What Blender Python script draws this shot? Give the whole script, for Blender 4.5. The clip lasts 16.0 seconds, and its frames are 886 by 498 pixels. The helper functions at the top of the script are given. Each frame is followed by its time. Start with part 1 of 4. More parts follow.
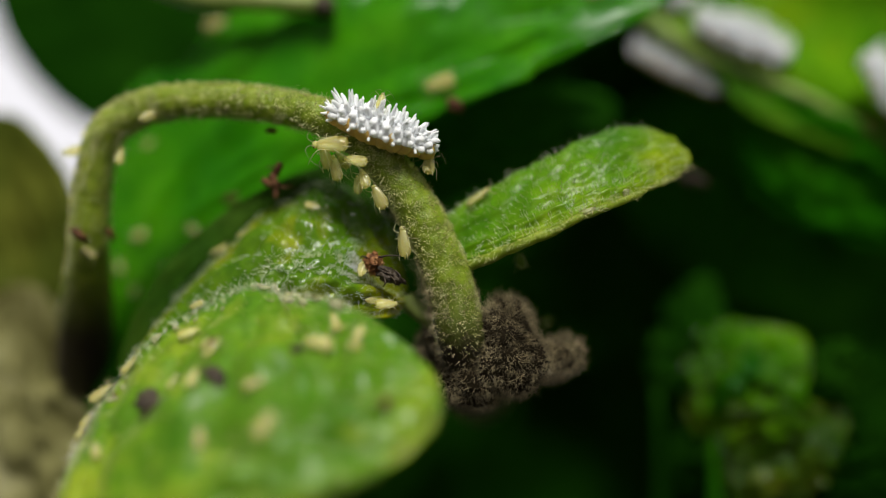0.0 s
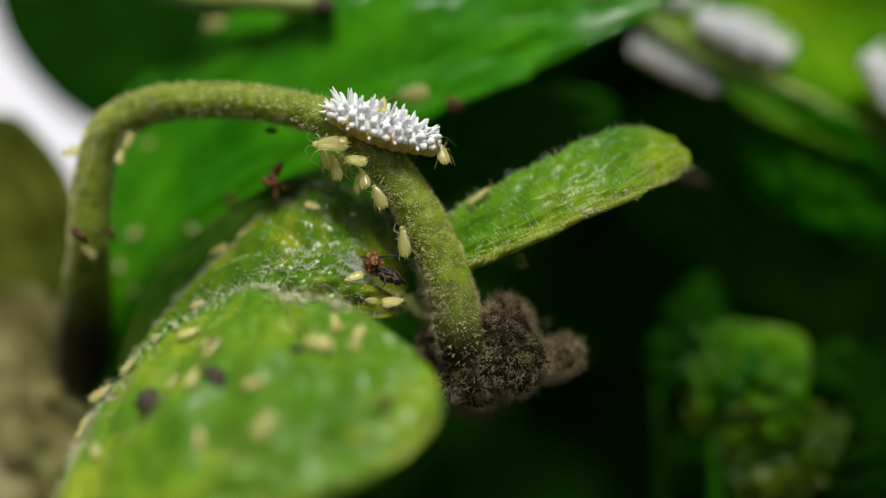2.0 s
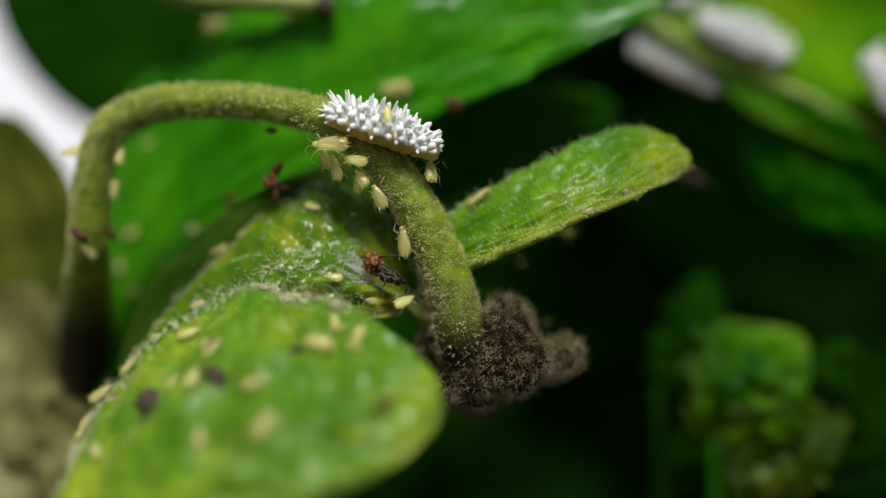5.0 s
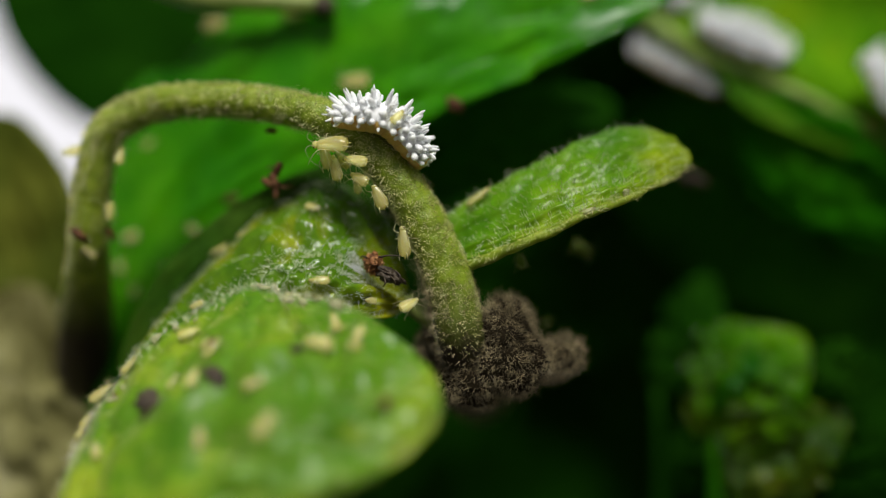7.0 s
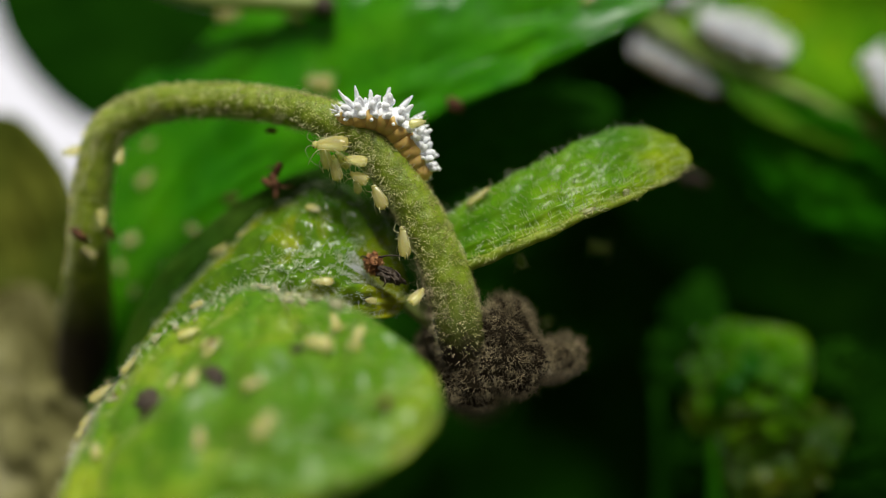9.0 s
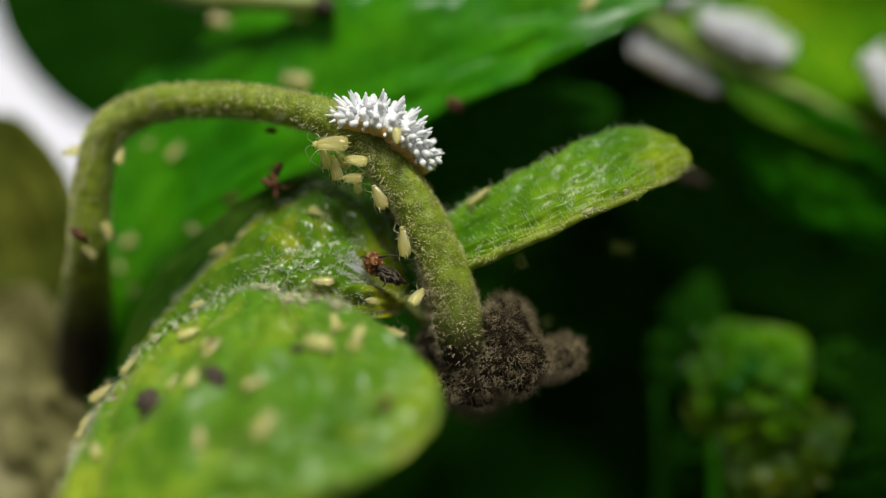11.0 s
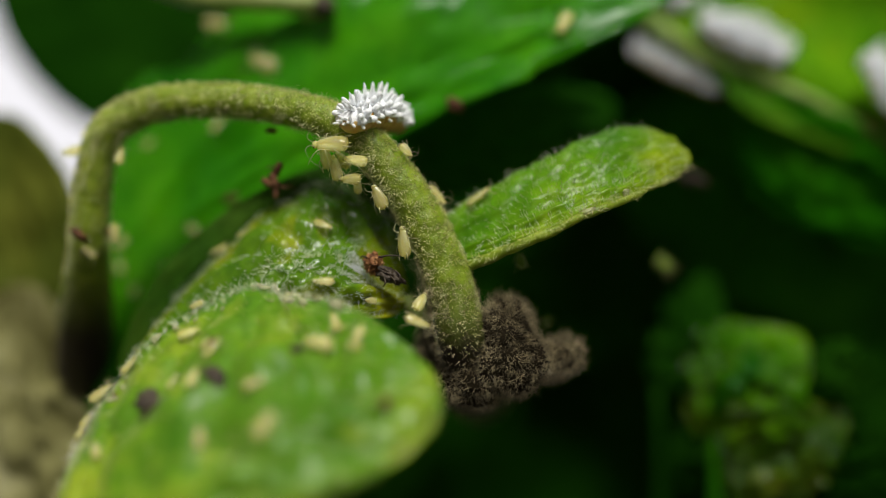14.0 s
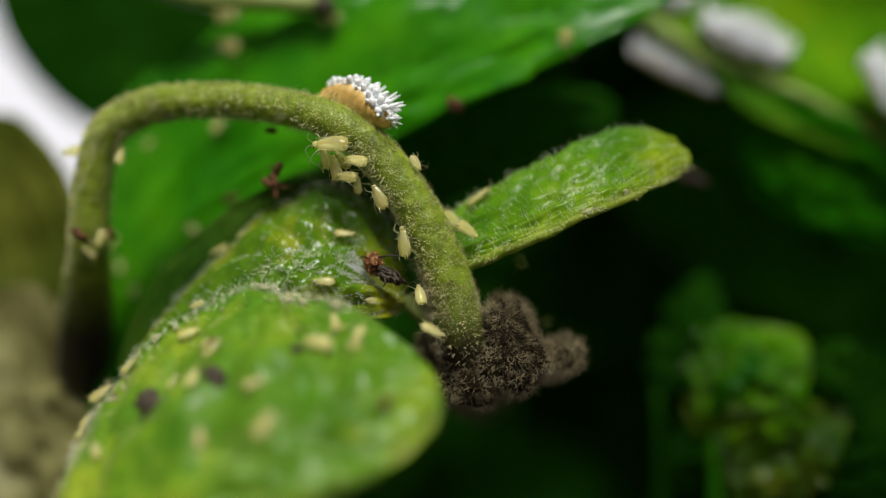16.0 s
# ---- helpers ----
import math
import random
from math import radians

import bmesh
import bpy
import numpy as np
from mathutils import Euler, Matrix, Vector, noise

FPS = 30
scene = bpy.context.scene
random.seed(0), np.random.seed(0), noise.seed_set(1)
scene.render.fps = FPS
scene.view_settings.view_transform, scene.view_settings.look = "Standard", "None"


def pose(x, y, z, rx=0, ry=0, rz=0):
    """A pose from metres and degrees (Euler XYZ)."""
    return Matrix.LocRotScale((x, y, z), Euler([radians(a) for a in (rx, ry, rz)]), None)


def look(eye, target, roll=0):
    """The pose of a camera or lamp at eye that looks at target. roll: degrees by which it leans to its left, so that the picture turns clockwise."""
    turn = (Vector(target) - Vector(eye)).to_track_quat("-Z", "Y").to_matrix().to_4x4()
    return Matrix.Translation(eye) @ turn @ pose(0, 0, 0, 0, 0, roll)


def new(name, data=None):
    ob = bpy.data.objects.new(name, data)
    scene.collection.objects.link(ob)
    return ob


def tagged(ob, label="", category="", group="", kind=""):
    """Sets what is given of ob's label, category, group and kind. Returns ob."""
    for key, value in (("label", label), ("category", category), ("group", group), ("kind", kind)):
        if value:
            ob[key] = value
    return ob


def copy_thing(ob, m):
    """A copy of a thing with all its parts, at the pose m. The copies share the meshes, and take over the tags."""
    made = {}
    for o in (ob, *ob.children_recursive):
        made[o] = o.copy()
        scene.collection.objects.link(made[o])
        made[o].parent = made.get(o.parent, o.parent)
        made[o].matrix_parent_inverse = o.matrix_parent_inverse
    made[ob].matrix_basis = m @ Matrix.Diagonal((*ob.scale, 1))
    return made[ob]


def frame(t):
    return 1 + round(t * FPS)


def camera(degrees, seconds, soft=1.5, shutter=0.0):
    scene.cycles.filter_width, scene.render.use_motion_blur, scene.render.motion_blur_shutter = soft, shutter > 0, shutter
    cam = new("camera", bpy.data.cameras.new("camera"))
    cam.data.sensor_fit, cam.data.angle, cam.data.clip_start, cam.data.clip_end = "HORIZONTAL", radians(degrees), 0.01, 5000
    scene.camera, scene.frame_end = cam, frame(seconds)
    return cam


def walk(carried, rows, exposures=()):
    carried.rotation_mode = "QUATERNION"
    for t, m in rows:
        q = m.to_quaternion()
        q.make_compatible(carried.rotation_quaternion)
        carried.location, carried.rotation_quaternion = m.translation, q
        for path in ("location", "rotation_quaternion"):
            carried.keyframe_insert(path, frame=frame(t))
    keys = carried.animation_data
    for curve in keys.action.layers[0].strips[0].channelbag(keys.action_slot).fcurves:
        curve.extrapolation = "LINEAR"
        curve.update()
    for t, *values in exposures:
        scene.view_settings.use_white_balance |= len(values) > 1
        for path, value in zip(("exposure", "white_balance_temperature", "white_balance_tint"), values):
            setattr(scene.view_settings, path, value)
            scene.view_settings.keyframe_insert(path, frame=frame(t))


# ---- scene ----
MM = 0.001
cam = camera(40, 16.0, 1.0)
EYE = pose(0, -43.08 * MM, 0, 90, 0, 0)
walk(cam, [(0.0, EYE), (16.0, EYE)], exposures=[(0.0, 0.0), (16.0, 0.0)])
cam.data.dof.use_dof = True
cam.data.dof.focus_distance = 42.25 * MM
cam.data.dof.aperture_fstop = 12.0

# ---- light: one lamp-like sun from above and in front, dim room round it ----
world = bpy.data.worlds.new("room_light")
scene.world = world
world.use_nodes = True
world.node_tree.nodes["Background"].inputs["Color"].default_value = (1.0, 0.97, 0.9, 1)
world.node_tree.nodes["Background"].inputs["Strength"].default_value = 0.20
sun = new("sun", bpy.data.lights.new("sun", "SUN"))
sun.data.energy, sun.data.angle, sun.data.color = 3.8, radians(16.0), (1.0, 0.965, 0.89)
sun.matrix_basis = look((0.006, -0.066, 0.1), (0, 0, 0))


# ---- materials ----
def nodes_of(name):
    m = bpy.data.materials.new(name)
    m.use_nodes = True
    nt = m.node_tree
    return m, nt, nt.nodes["Principled BSDF"], nt.nodes["Material Output"]


def noise_node(nt, scale, detail=4.0, rough=0.6, coord="Object", stretch=(1, 1, 1)):
    tc = nt.nodes.new("ShaderNodeTexCoord")
    mp = nt.nodes.new("ShaderNodeMapping")
    mp.inputs["Scale"].default_value = stretch
    n = nt.nodes.new("ShaderNodeTexNoise")
    n.inputs["Scale"].default_value, n.inputs["Detail"].default_value, n.inputs["Roughness"].default_value = scale, detail, rough
    nt.links.new(tc.outputs[coord], mp.inputs["Vector"])
    nt.links.new(mp.outputs["Vector"], n.inputs["Vector"])
    return n.outputs["Fac"]


def ramp(nt, fac, stops):
    r = nt.nodes.new("ShaderNodeValToRGB")
    el = r.color_ramp.elements
    while len(el) < len(stops):
        el.new(0.5)
    for e, (p, c) in zip(el, stops):
        e.position, e.color = p, (*c, 1)
    nt.links.new(fac, r.inputs["Fac"])
    return r.outputs["Color"]


def mix_color(nt, fac, a, b, mode="MIX"):
    m = nt.nodes.new("ShaderNodeMix")
    m.data_type, m.blend_type = "RGBA", mode
    for value, socket in ((fac, m.inputs[0]), (a, m.inputs[6]), (b, m.inputs[7])):
        if isinstance(value, bpy.types.NodeSocket):
            nt.links.new(value, socket)
        elif isinstance(value, tuple):
            socket.default_value = (*value, 1)
        else:
            socket.default_value = value
    return m.outputs[2]


def bump(nt, height, strength, distance, bsdf):
    b = nt.nodes.new("ShaderNodeBump")
    b.inputs["Strength"].default_value, b.inputs["Distance"].default_value = strength, distance * MM
    nt.links.new(height, b.inputs["Height"])
    nt.links.new(b.outputs["Normal"], bsdf.inputs["Normal"])
    return b


def leaf_material(name, dark, mid, light, rough=0.4, through_light=0.25, spots=None, relief=0.6, gloss=0.18, cells=(1500, 0.05)):
    """Leaf skin: blotches some millimetres wide, a fine cell grain, and light coming through the blade."""
    m, nt, p, out = nodes_of(name)
    big = noise_node(nt, 220, 3.0)
    fine = noise_node(nt, 2600, 3.0)
    col = ramp(nt, big, [(0.33, dark), (0.5, mid), (0.66, light)])
    grain = ramp(nt, fine, [(0.3, (0.72, 0.74, 0.7)), (0.7, (1.12, 1.1, 1.05))])
    col = mix_color(nt, 1.0, col, grain, "MULTIPLY")
    if spots:
        patch = noise_node(nt, 520, 2.0)
        mask = ramp(nt, patch, [(0.6, (0, 0, 0)), (0.72, (1, 1, 1))])
        col = mix_color(nt, mask, col, spots)
    nt.links.new(col, p.inputs["Base Color"])
    p.inputs["Roughness"].default_value = rough
    p.inputs["Specular IOR Level"].default_value = gloss
    bump(nt, noise_node(nt, cells[0], 4.0), relief, cells[1], p)
    tl = nt.nodes.new("ShaderNodeBsdfTranslucent")
    nt.links.new(mix_color(nt, 1.0, col, (1.2, 1.5, 0.35), "MULTIPLY"), tl.inputs["Color"])
    mx = nt.nodes.new("ShaderNodeMixShader")
    mx.inputs["Fac"].default_value = through_light
    nt.links.new(p.outputs[0], mx.inputs[1])
    nt.links.new(tl.outputs[0], mx.inputs[2])
    nt.links.new(mx.outputs[0], out.inputs["Surface"])
    return m


def plain_material(name, stops, scale, rough=0.6, relief=0.3, dist=0.03, sss=0.0, radius=(1, 1, 1), spec=0.4, per_object=0.0, stretch=(1, 1, 1)):
    m, nt, p, out = nodes_of(name)
    col = ramp(nt, noise_node(nt, scale, 5.0, 0.6, "Object", stretch), stops)
    if per_object:
        oi = nt.nodes.new("ShaderNodeObjectInfo")
        vary = ramp(nt, oi.outputs["Random"], [(0.0, (1 - per_object,) * 3), (1.0, (1 + per_object,) * 3)])
        col = mix_color(nt, 1.0, col, vary, "MULTIPLY")
    nt.links.new(col, p.inputs["Base Color"])
    p.inputs["Roughness"].default_value = rough
    p.inputs["Specular IOR Level"].default_value = spec
    if sss:
        p.inputs["Subsurface Weight"].default_value = sss
        p.inputs["Subsurface Radius"].default_value = radius
        p.inputs["Subsurface Scale"].default_value = 0.25 * MM
    bump(nt, noise_node(nt, scale * 2.2, 4.0), relief, dist, p)
    return m


def hair_material(name, low, high):
    """Thin glassy plant hair: part of the light goes through it."""
    m, nt, p, out = nodes_of(name)
    col = ramp(nt, noise_node(nt, 2200, 3.0), [(0.35, low), (0.65, high)])
    nt.links.new(col, p.inputs["Base Color"])
    p.inputs["Roughness"].default_value = 0.35
    tl = nt.nodes.new("ShaderNodeBsdfTranslucent")
    nt.links.new(col, tl.inputs["Color"])
    mx = nt.nodes.new("ShaderNodeMixShader")
    mx.inputs["Fac"].default_value = 0.3
    nt.links.new(p.outputs[0], mx.inputs[1])
    nt.links.new(tl.outputs[0], mx.inputs[2])
    nt.links.new(mx.outputs[0], out.inputs["Surface"])
    return m


M_FRONT = leaf_material("front_leaf_skin", (0.06, 0.21, 0.005), (0.14, 0.315, 0.010), (0.345, 0.46, 0.025), 0.36, 0.22, (0.28, 0.40, 0.025), 0.6, 0.4)
M_MID = leaf_material("young_leaf_skin", (0.03, 0.14, 0.003), (0.12, 0.26, 0.005), (0.42, 0.44, 0.012), 0.18, 0.25, None, 1.0, 0.55, (1900, 0.11))
M_RIGHT = leaf_material("hairy_leaf_skin", (0.07, 0.24, 0.003), (0.15, 0.33, 0.005), (0.32, 0.44, 0.010), 0.3, 0.25, None, 1.0, 0.3, (1900, 0.10))
M_BACK = leaf_material("glossy_leaf_skin", (0.024, 0.21, 0.002), (0.05, 0.29, 0.002), (0.09, 0.37, 0.004), 0.26, 0.35, None, 0.25, 0.24)
# near-black leaf green that stands for shade inside the plant
M_DEEP = leaf_material("shade_dark_leaf_skin", (0.007, 0.042, 0.002), (0.011, 0.06, 0.003), (0.017, 0.08, 0.004), 0.7, 0.2, None, 0.6, 0.0)
# glossy leaf's green toned down, with shade put into the colour
M_SHADE = leaf_material("shade_toned_leaf_skin", (0.016, 0.14, 0.002), (0.025, 0.19, 0.003), (0.045, 0.24, 0.005), 0.7, 0.35, None, 0.6, 0.0)
M_BRIGHT = leaf_material("pale_leaf_skin", (0.065, 0.25, 0.003), (0.125, 0.34, 0.004), (0.23, 0.43, 0.008), 0.4, 0.3, None, 0.6, 0.04)
M_PALE = leaf_material("grey_leaf_skin", (0.11, 0.105, 0.03), (0.26, 0.25, 0.10), (0.42, 0.40, 0.22), 0.6, 0.2, None, 0.4)
# olive skin mixed to the tone that a leaf has in shade
M_UNDER = leaf_material("shade_olive_leaf_skin", (0.018, 0.06, 0.004), (0.028, 0.088, 0.006), (0.05, 0.115, 0.01), 0.6, 0.2, None, 0.6, 0.05)
M_EDGE = leaf_material("pale_edge_skin", (0.16, 0.30, 0.05), (0.24, 0.38, 0.08), (0.34, 0.46, 0.12), 0.4, 0.2, None, 0.4, 0.3)
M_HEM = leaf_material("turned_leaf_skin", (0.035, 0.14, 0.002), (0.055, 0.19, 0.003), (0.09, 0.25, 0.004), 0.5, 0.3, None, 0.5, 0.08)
# darker leaf green with shade mixed in, for the leaves at the right
M_DUSK = leaf_material("shade_dusk_leaf_skin", (0.016, 0.10, 0.003), (0.025, 0.145, 0.003), (0.04, 0.19, 0.006), 0.6, 0.25, None, 0.6, 0.04)
M_OLIVE = leaf_material("olive_leaf_skin", (0.06, 0.085, 0.010), (0.095, 0.12, 0.014), (0.145, 0.165, 0.022), 0.6, 0.2, None, 0.6, 0.05)
M_RIB = plain_material("rib_skin", [(0.3, (0.16, 0.24, 0.04)), (0.7, (0.30, 0.36, 0.10))], 900, 0.5)
M_STEM = plain_material("stem_skin", [(0.3, (0.10, 0.145, 0.008)), (0.55, (0.22, 0.31, 0.018)), (0.75, (0.415, 0.51, 0.06))], 1500, 0.4, 1.0, 0.1, 0.6, (1.0, 1.0, 0.25), 0.4)
def brown_foot(material, z0, z1, brown):
    """The stem's skin turns brown and felty between two heights."""
    nt = material.node_tree
    p = nt.nodes["Principled BSDF"]
    col = p.inputs["Base Color"].links[0].from_socket
    tc = nt.nodes.new("ShaderNodeTexCoord")
    xyz = nt.nodes.new("ShaderNodeSeparateXYZ")
    nt.links.new(tc.outputs["Object"], xyz.inputs[0])
    mr = nt.nodes.new("ShaderNodeMapRange")
    mr.inputs["From Min"].default_value, mr.inputs["From Max"].default_value = z0 * MM, z1 * MM
    nt.links.new(xyz.outputs["Z"], mr.inputs["Value"])
    ad = nt.nodes.new("ShaderNodeMath")
    ad.operation, ad.use_clamp = "MULTIPLY_ADD", True
    nt.links.new(noise_node(nt, 1500, 3.0), ad.inputs[0])
    ad.inputs[1].default_value = 0.8
    sub = nt.nodes.new("ShaderNodeMath")
    sub.operation = "SUBTRACT"
    nt.links.new(mr.outputs["Result"], sub.inputs[0])
    sub.inputs[1].default_value = 0.4
    nt.links.new(sub.outputs[0], ad.inputs[2])
    nt.links.new(mix_color(nt, ad.outputs[0], col, brown), p.inputs["Base Color"])


M_STEM.node_tree.nodes["Principled BSDF"].inputs["Subsurface Scale"].default_value = 0.9 * MM
brown_foot(M_STEM, -1.2, -3.6, (0.022, 0.016, 0.008))
M_BUD = plain_material("bud_skin", [(0.3, (0.006, 0.004, 0.002)), (0.7, (0.02, 0.015, 0.007))], 1400, 0.9, 0.8, 0.1, 0, (1, 1, 1), 0.1)
M_HAIR = hair_material("pale_hair", (0.66, 0.68, 0.22), (0.95, 0.94, 0.58))
M_WHITEHAIR = hair_material("white_hair", (0.86, 0.92, 0.68), (0.97, 0.98, 0.90))
M_DARKHAIR = hair_material("brown_hair", (0.045, 0.034, 0.016), (0.66, 0.56, 0.34))
M_SKIN_SHED = plain_material("shed_skin", [(0.3, (0.42, 0.42, 0.20)), (0.7, (0.76, 0.74, 0.52))], 1800, 0.6, 0.6, 0.05)
M_WAX = plain_material("white_wax", [(0.3, (0.90, 0.94, 0.99)), (0.7, (0.96, 0.98, 1.0))], 5200, 0.85, 1.0, 0.04, 0.6, (1, 1, 1), 0.15)
M_LARVA = plain_material("larva_skin", [(0.3, (0.50, 0.31, 0.07)), (0.7, (0.78, 0.55, 0.19))], 1500, 0.45, 0.3, 0.03, 0.4, (1, 0.6, 0.25))
M_APHID = plain_material("aphid_skin", [(0.3, (0.66, 0.57, 0.19)), (0.5, (0.82, 0.74, 0.32)), (0.7, (0.93, 0.88, 0.55))], 3000, 0.18, 0.6, 0.03, 0.5, (1, 0.9, 0.45), 0.8, 0.12, (0.4, 1, 1))
M_GREENAPHID = plain_material("green_aphid_skin", [(0.3, (0.08, 0.15, 0.010)), (0.5, (0.13, 0.21, 0.016)), (0.7, (0.20, 0.28, 0.03))], 3000, 0.35, 0.6, 0.03, 0.3, (0.6, 1, 0.3), 0.3, 0.12)
M_LIMB = plain_material("aphid_limb", [(0.3, (0.42, 0.40, 0.18)), (0.7, (0.66, 0.63, 0.38))], 3000, 0.35, 0.0)
M_FEELER = plain_material("aphid_feeler", [(0.3, (0.10, 0.085, 0.04)), (0.7, (0.36, 0.33, 0.18))], 2500, 0.5, 0.0)
M_EYE = plain_material("dark_eye", [(0.3, (0.03, 0.006, 0.004)), (0.7, (0.06, 0.012, 0.008))], 3000, 0.25, 0.0)
M_BROWN = plain_material("dry_brown", [(0.3, (0.035, 0.014, 0.006)), (0.55, (0.12, 0.045, 0.016)), (0.75, (0.30, 0.15, 0.05))], 2600, 0.7, 0.9, 0.08)
M_RUST = plain_material("rusty_skin", [(0.3, (0.03, 0.012, 0.006)), (0.5, (0.26, 0.10, 0.03)), (0.7, (0.66, 0.38, 0.15))], 4200, 0.5, 1.0, 0.1)
M_BLACK = plain_material("black_debris", [(0.3, (0.02, 0.015, 0.010)), (0.7, (0.09, 0.065, 0.042))], 3000, 0.6, 0.9, 0.08)
M_PAPER = plain_material("white_paper", [(0.3, (0.68, 0.69, 0.78)), (0.7, (0.73, 0.74, 0.83))], 60, 0.9, 0.1)
M_SOIL = plain_material("dark_soil", [(0.3, (0.008, 0.006, 0.004)), (0.7, (0.03, 0.022, 0.014))], 500, 0.95, 1.0, 0.3)


# ---- building helpers; all shapes are written in millimetres ----
def part(name, geo, material, parent=None, label=""):
    """Links one mesh object: geo is a bmesh, or a pair of vertices and faces."""
    me = bpy.data.meshes.new(name)
    if isinstance(geo, tuple):
        me.from_pydata(geo[0], [], geo[1])
    else:
        geo.to_mesh(me)
        geo.free()
    me.transform(Matrix.Scale(MM, 4))
    me.polygons.foreach_set("use_smooth", ["hair" not in name] * len(me.polygons))
    me.materials.append(material)
    ob = new(name, me)
    if parent is not None:
        ob.parent = parent
    if label:
        tagged(ob, label=label)
    return ob


def at(x, y, z, rx=0, ry=0, rz=0):
    return pose(x * MM, y * MM, z * MM, rx, ry, rz)


def spline(points, n):
    """n + 1 places along a smooth curve through the points, with the number of the stretch as a fourth value left out."""
    p = [Vector(q) for q in points]
    p = [p[0] * 2 - p[1], *p, p[-1] * 2 - p[-2]]
    got = []
    for i in range(n + 1):
        u = i / n * (len(p) - 3)
        k = min(int(u), len(p) - 4)
        u -= k
        a, b, c, d = p[k:k + 4]
        got.append(0.5 * (2 * b + (c - a) * u + (2 * a - 5 * b + 4 * c - d) * u * u + (3 * b - a - 3 * c + d) * u ** 3))
    return got


def tube_geo(path, radii, sides=10, rough=0.0, freq=1.0):
    """A closed tube along a path with a radius at each place."""
    verts, faces = [], []
    n = len(path)
    nrm = None
    for i, c in enumerate(path):
        tan = (path[min(i + 1, n - 1)] - path[max(i - 1, 0)]).normalized()
        if nrm is None:
            nrm = tan.orthogonal().normalized()
        nrm = (nrm - tan * nrm.dot(tan)).normalized()
        bi = tan.cross(nrm)
        for k in range(sides):
            a = 2 * math.pi * k / sides
            d = nrm * math.cos(a) + bi * math.sin(a)
            r = radii[i]
            if rough:
                r *= 1 + rough * noise.noise((c + d * r) * freq)
            verts.append(c + d * r)
    for i in range(n - 1):
        for k in range(sides):
            a, b = i * sides + k, i * sides + (k + 1) % sides
            faces.append((a, b, b + sides, a + sides))
    verts += [path[0], path[-1]]
    for k in range(sides):
        faces.append((len(verts) - 2, (k + 1) % sides, k))
        faces.append((len(verts) - 1, (n - 1) * sides + k, (n - 1) * sides + (k + 1) % sides))
    return [tuple(v) for v in verts], faces


def lerp_list(values, n):
    out = []
    for i in range(n + 1):
        u = i / n * (len(values) - 1)
        k = min(int(u), len(values) - 2)
        out.append(values[k] + (values[k + 1] - values[k]) * (u - k))
    return out


def hair_geo(roots, length, radius, lean, rng, curl=0.5, both=(0.5, 1.3)):
    """Many three-sided bent spikes in one mesh. roots: pairs of place and outward direction; lean: how far they lie over."""
    verts, faces = [], []
    for c, nrm in roots:
        side = nrm.cross(Vector((rng.gauss(0, 1), rng.gauss(0, 1), rng.gauss(0, 1)))).normalized()
        d = (nrm + side * abs(rng.gauss(0, lean))).normalized()
        ln = length * rng.uniform(*both)
        mid = c + d * ln * 0.55
        d2 = (d + side * curl * rng.uniform(-0.3, 1.0) + Vector((0, 0, -0.15))).normalized()
        tip = mid + d2 * ln * 0.5
        u = d.orthogonal().normalized() * radius
        w = d.cross(u)
        k = len(verts)
        c = c - nrm * radius
        for place, f in ((c, 1.0), (mid, 0.75)):
            verts += [tuple(place + u * f), tuple(place - u * 0.5 * f + w * 0.87 * f), tuple(place - u * 0.5 * f - w * 0.87 * f)]
        verts.append(tuple(tip))
        for j in range(3):
            q = (j + 1) % 3
            faces += [(k + j, k + q, k + 3 + q, k + 3 + j), (k + 3 + j, k + 3 + q, k + 6)]
    return verts, faces


def blob_geo(r, seed, rough=0.25, freq=1.4, stretch=(1, 1, 1), level=3):
    bm = bmesh.new()
    bmesh.ops.create_icosphere(bm, subdivisions=level, radius=1.0)
    off = Vector((seed * 3.7, seed * 1.3, seed * 7.1))
    for v in bm.verts:
        f = 1 + rough * noise.fractal(v.co * freq + off, 0.8, 2.0, 3)
        v.co = Vector((v.co.x * stretch[0], v.co.y * stretch[1], v.co.z * stretch[2])) * r * f
    return bm


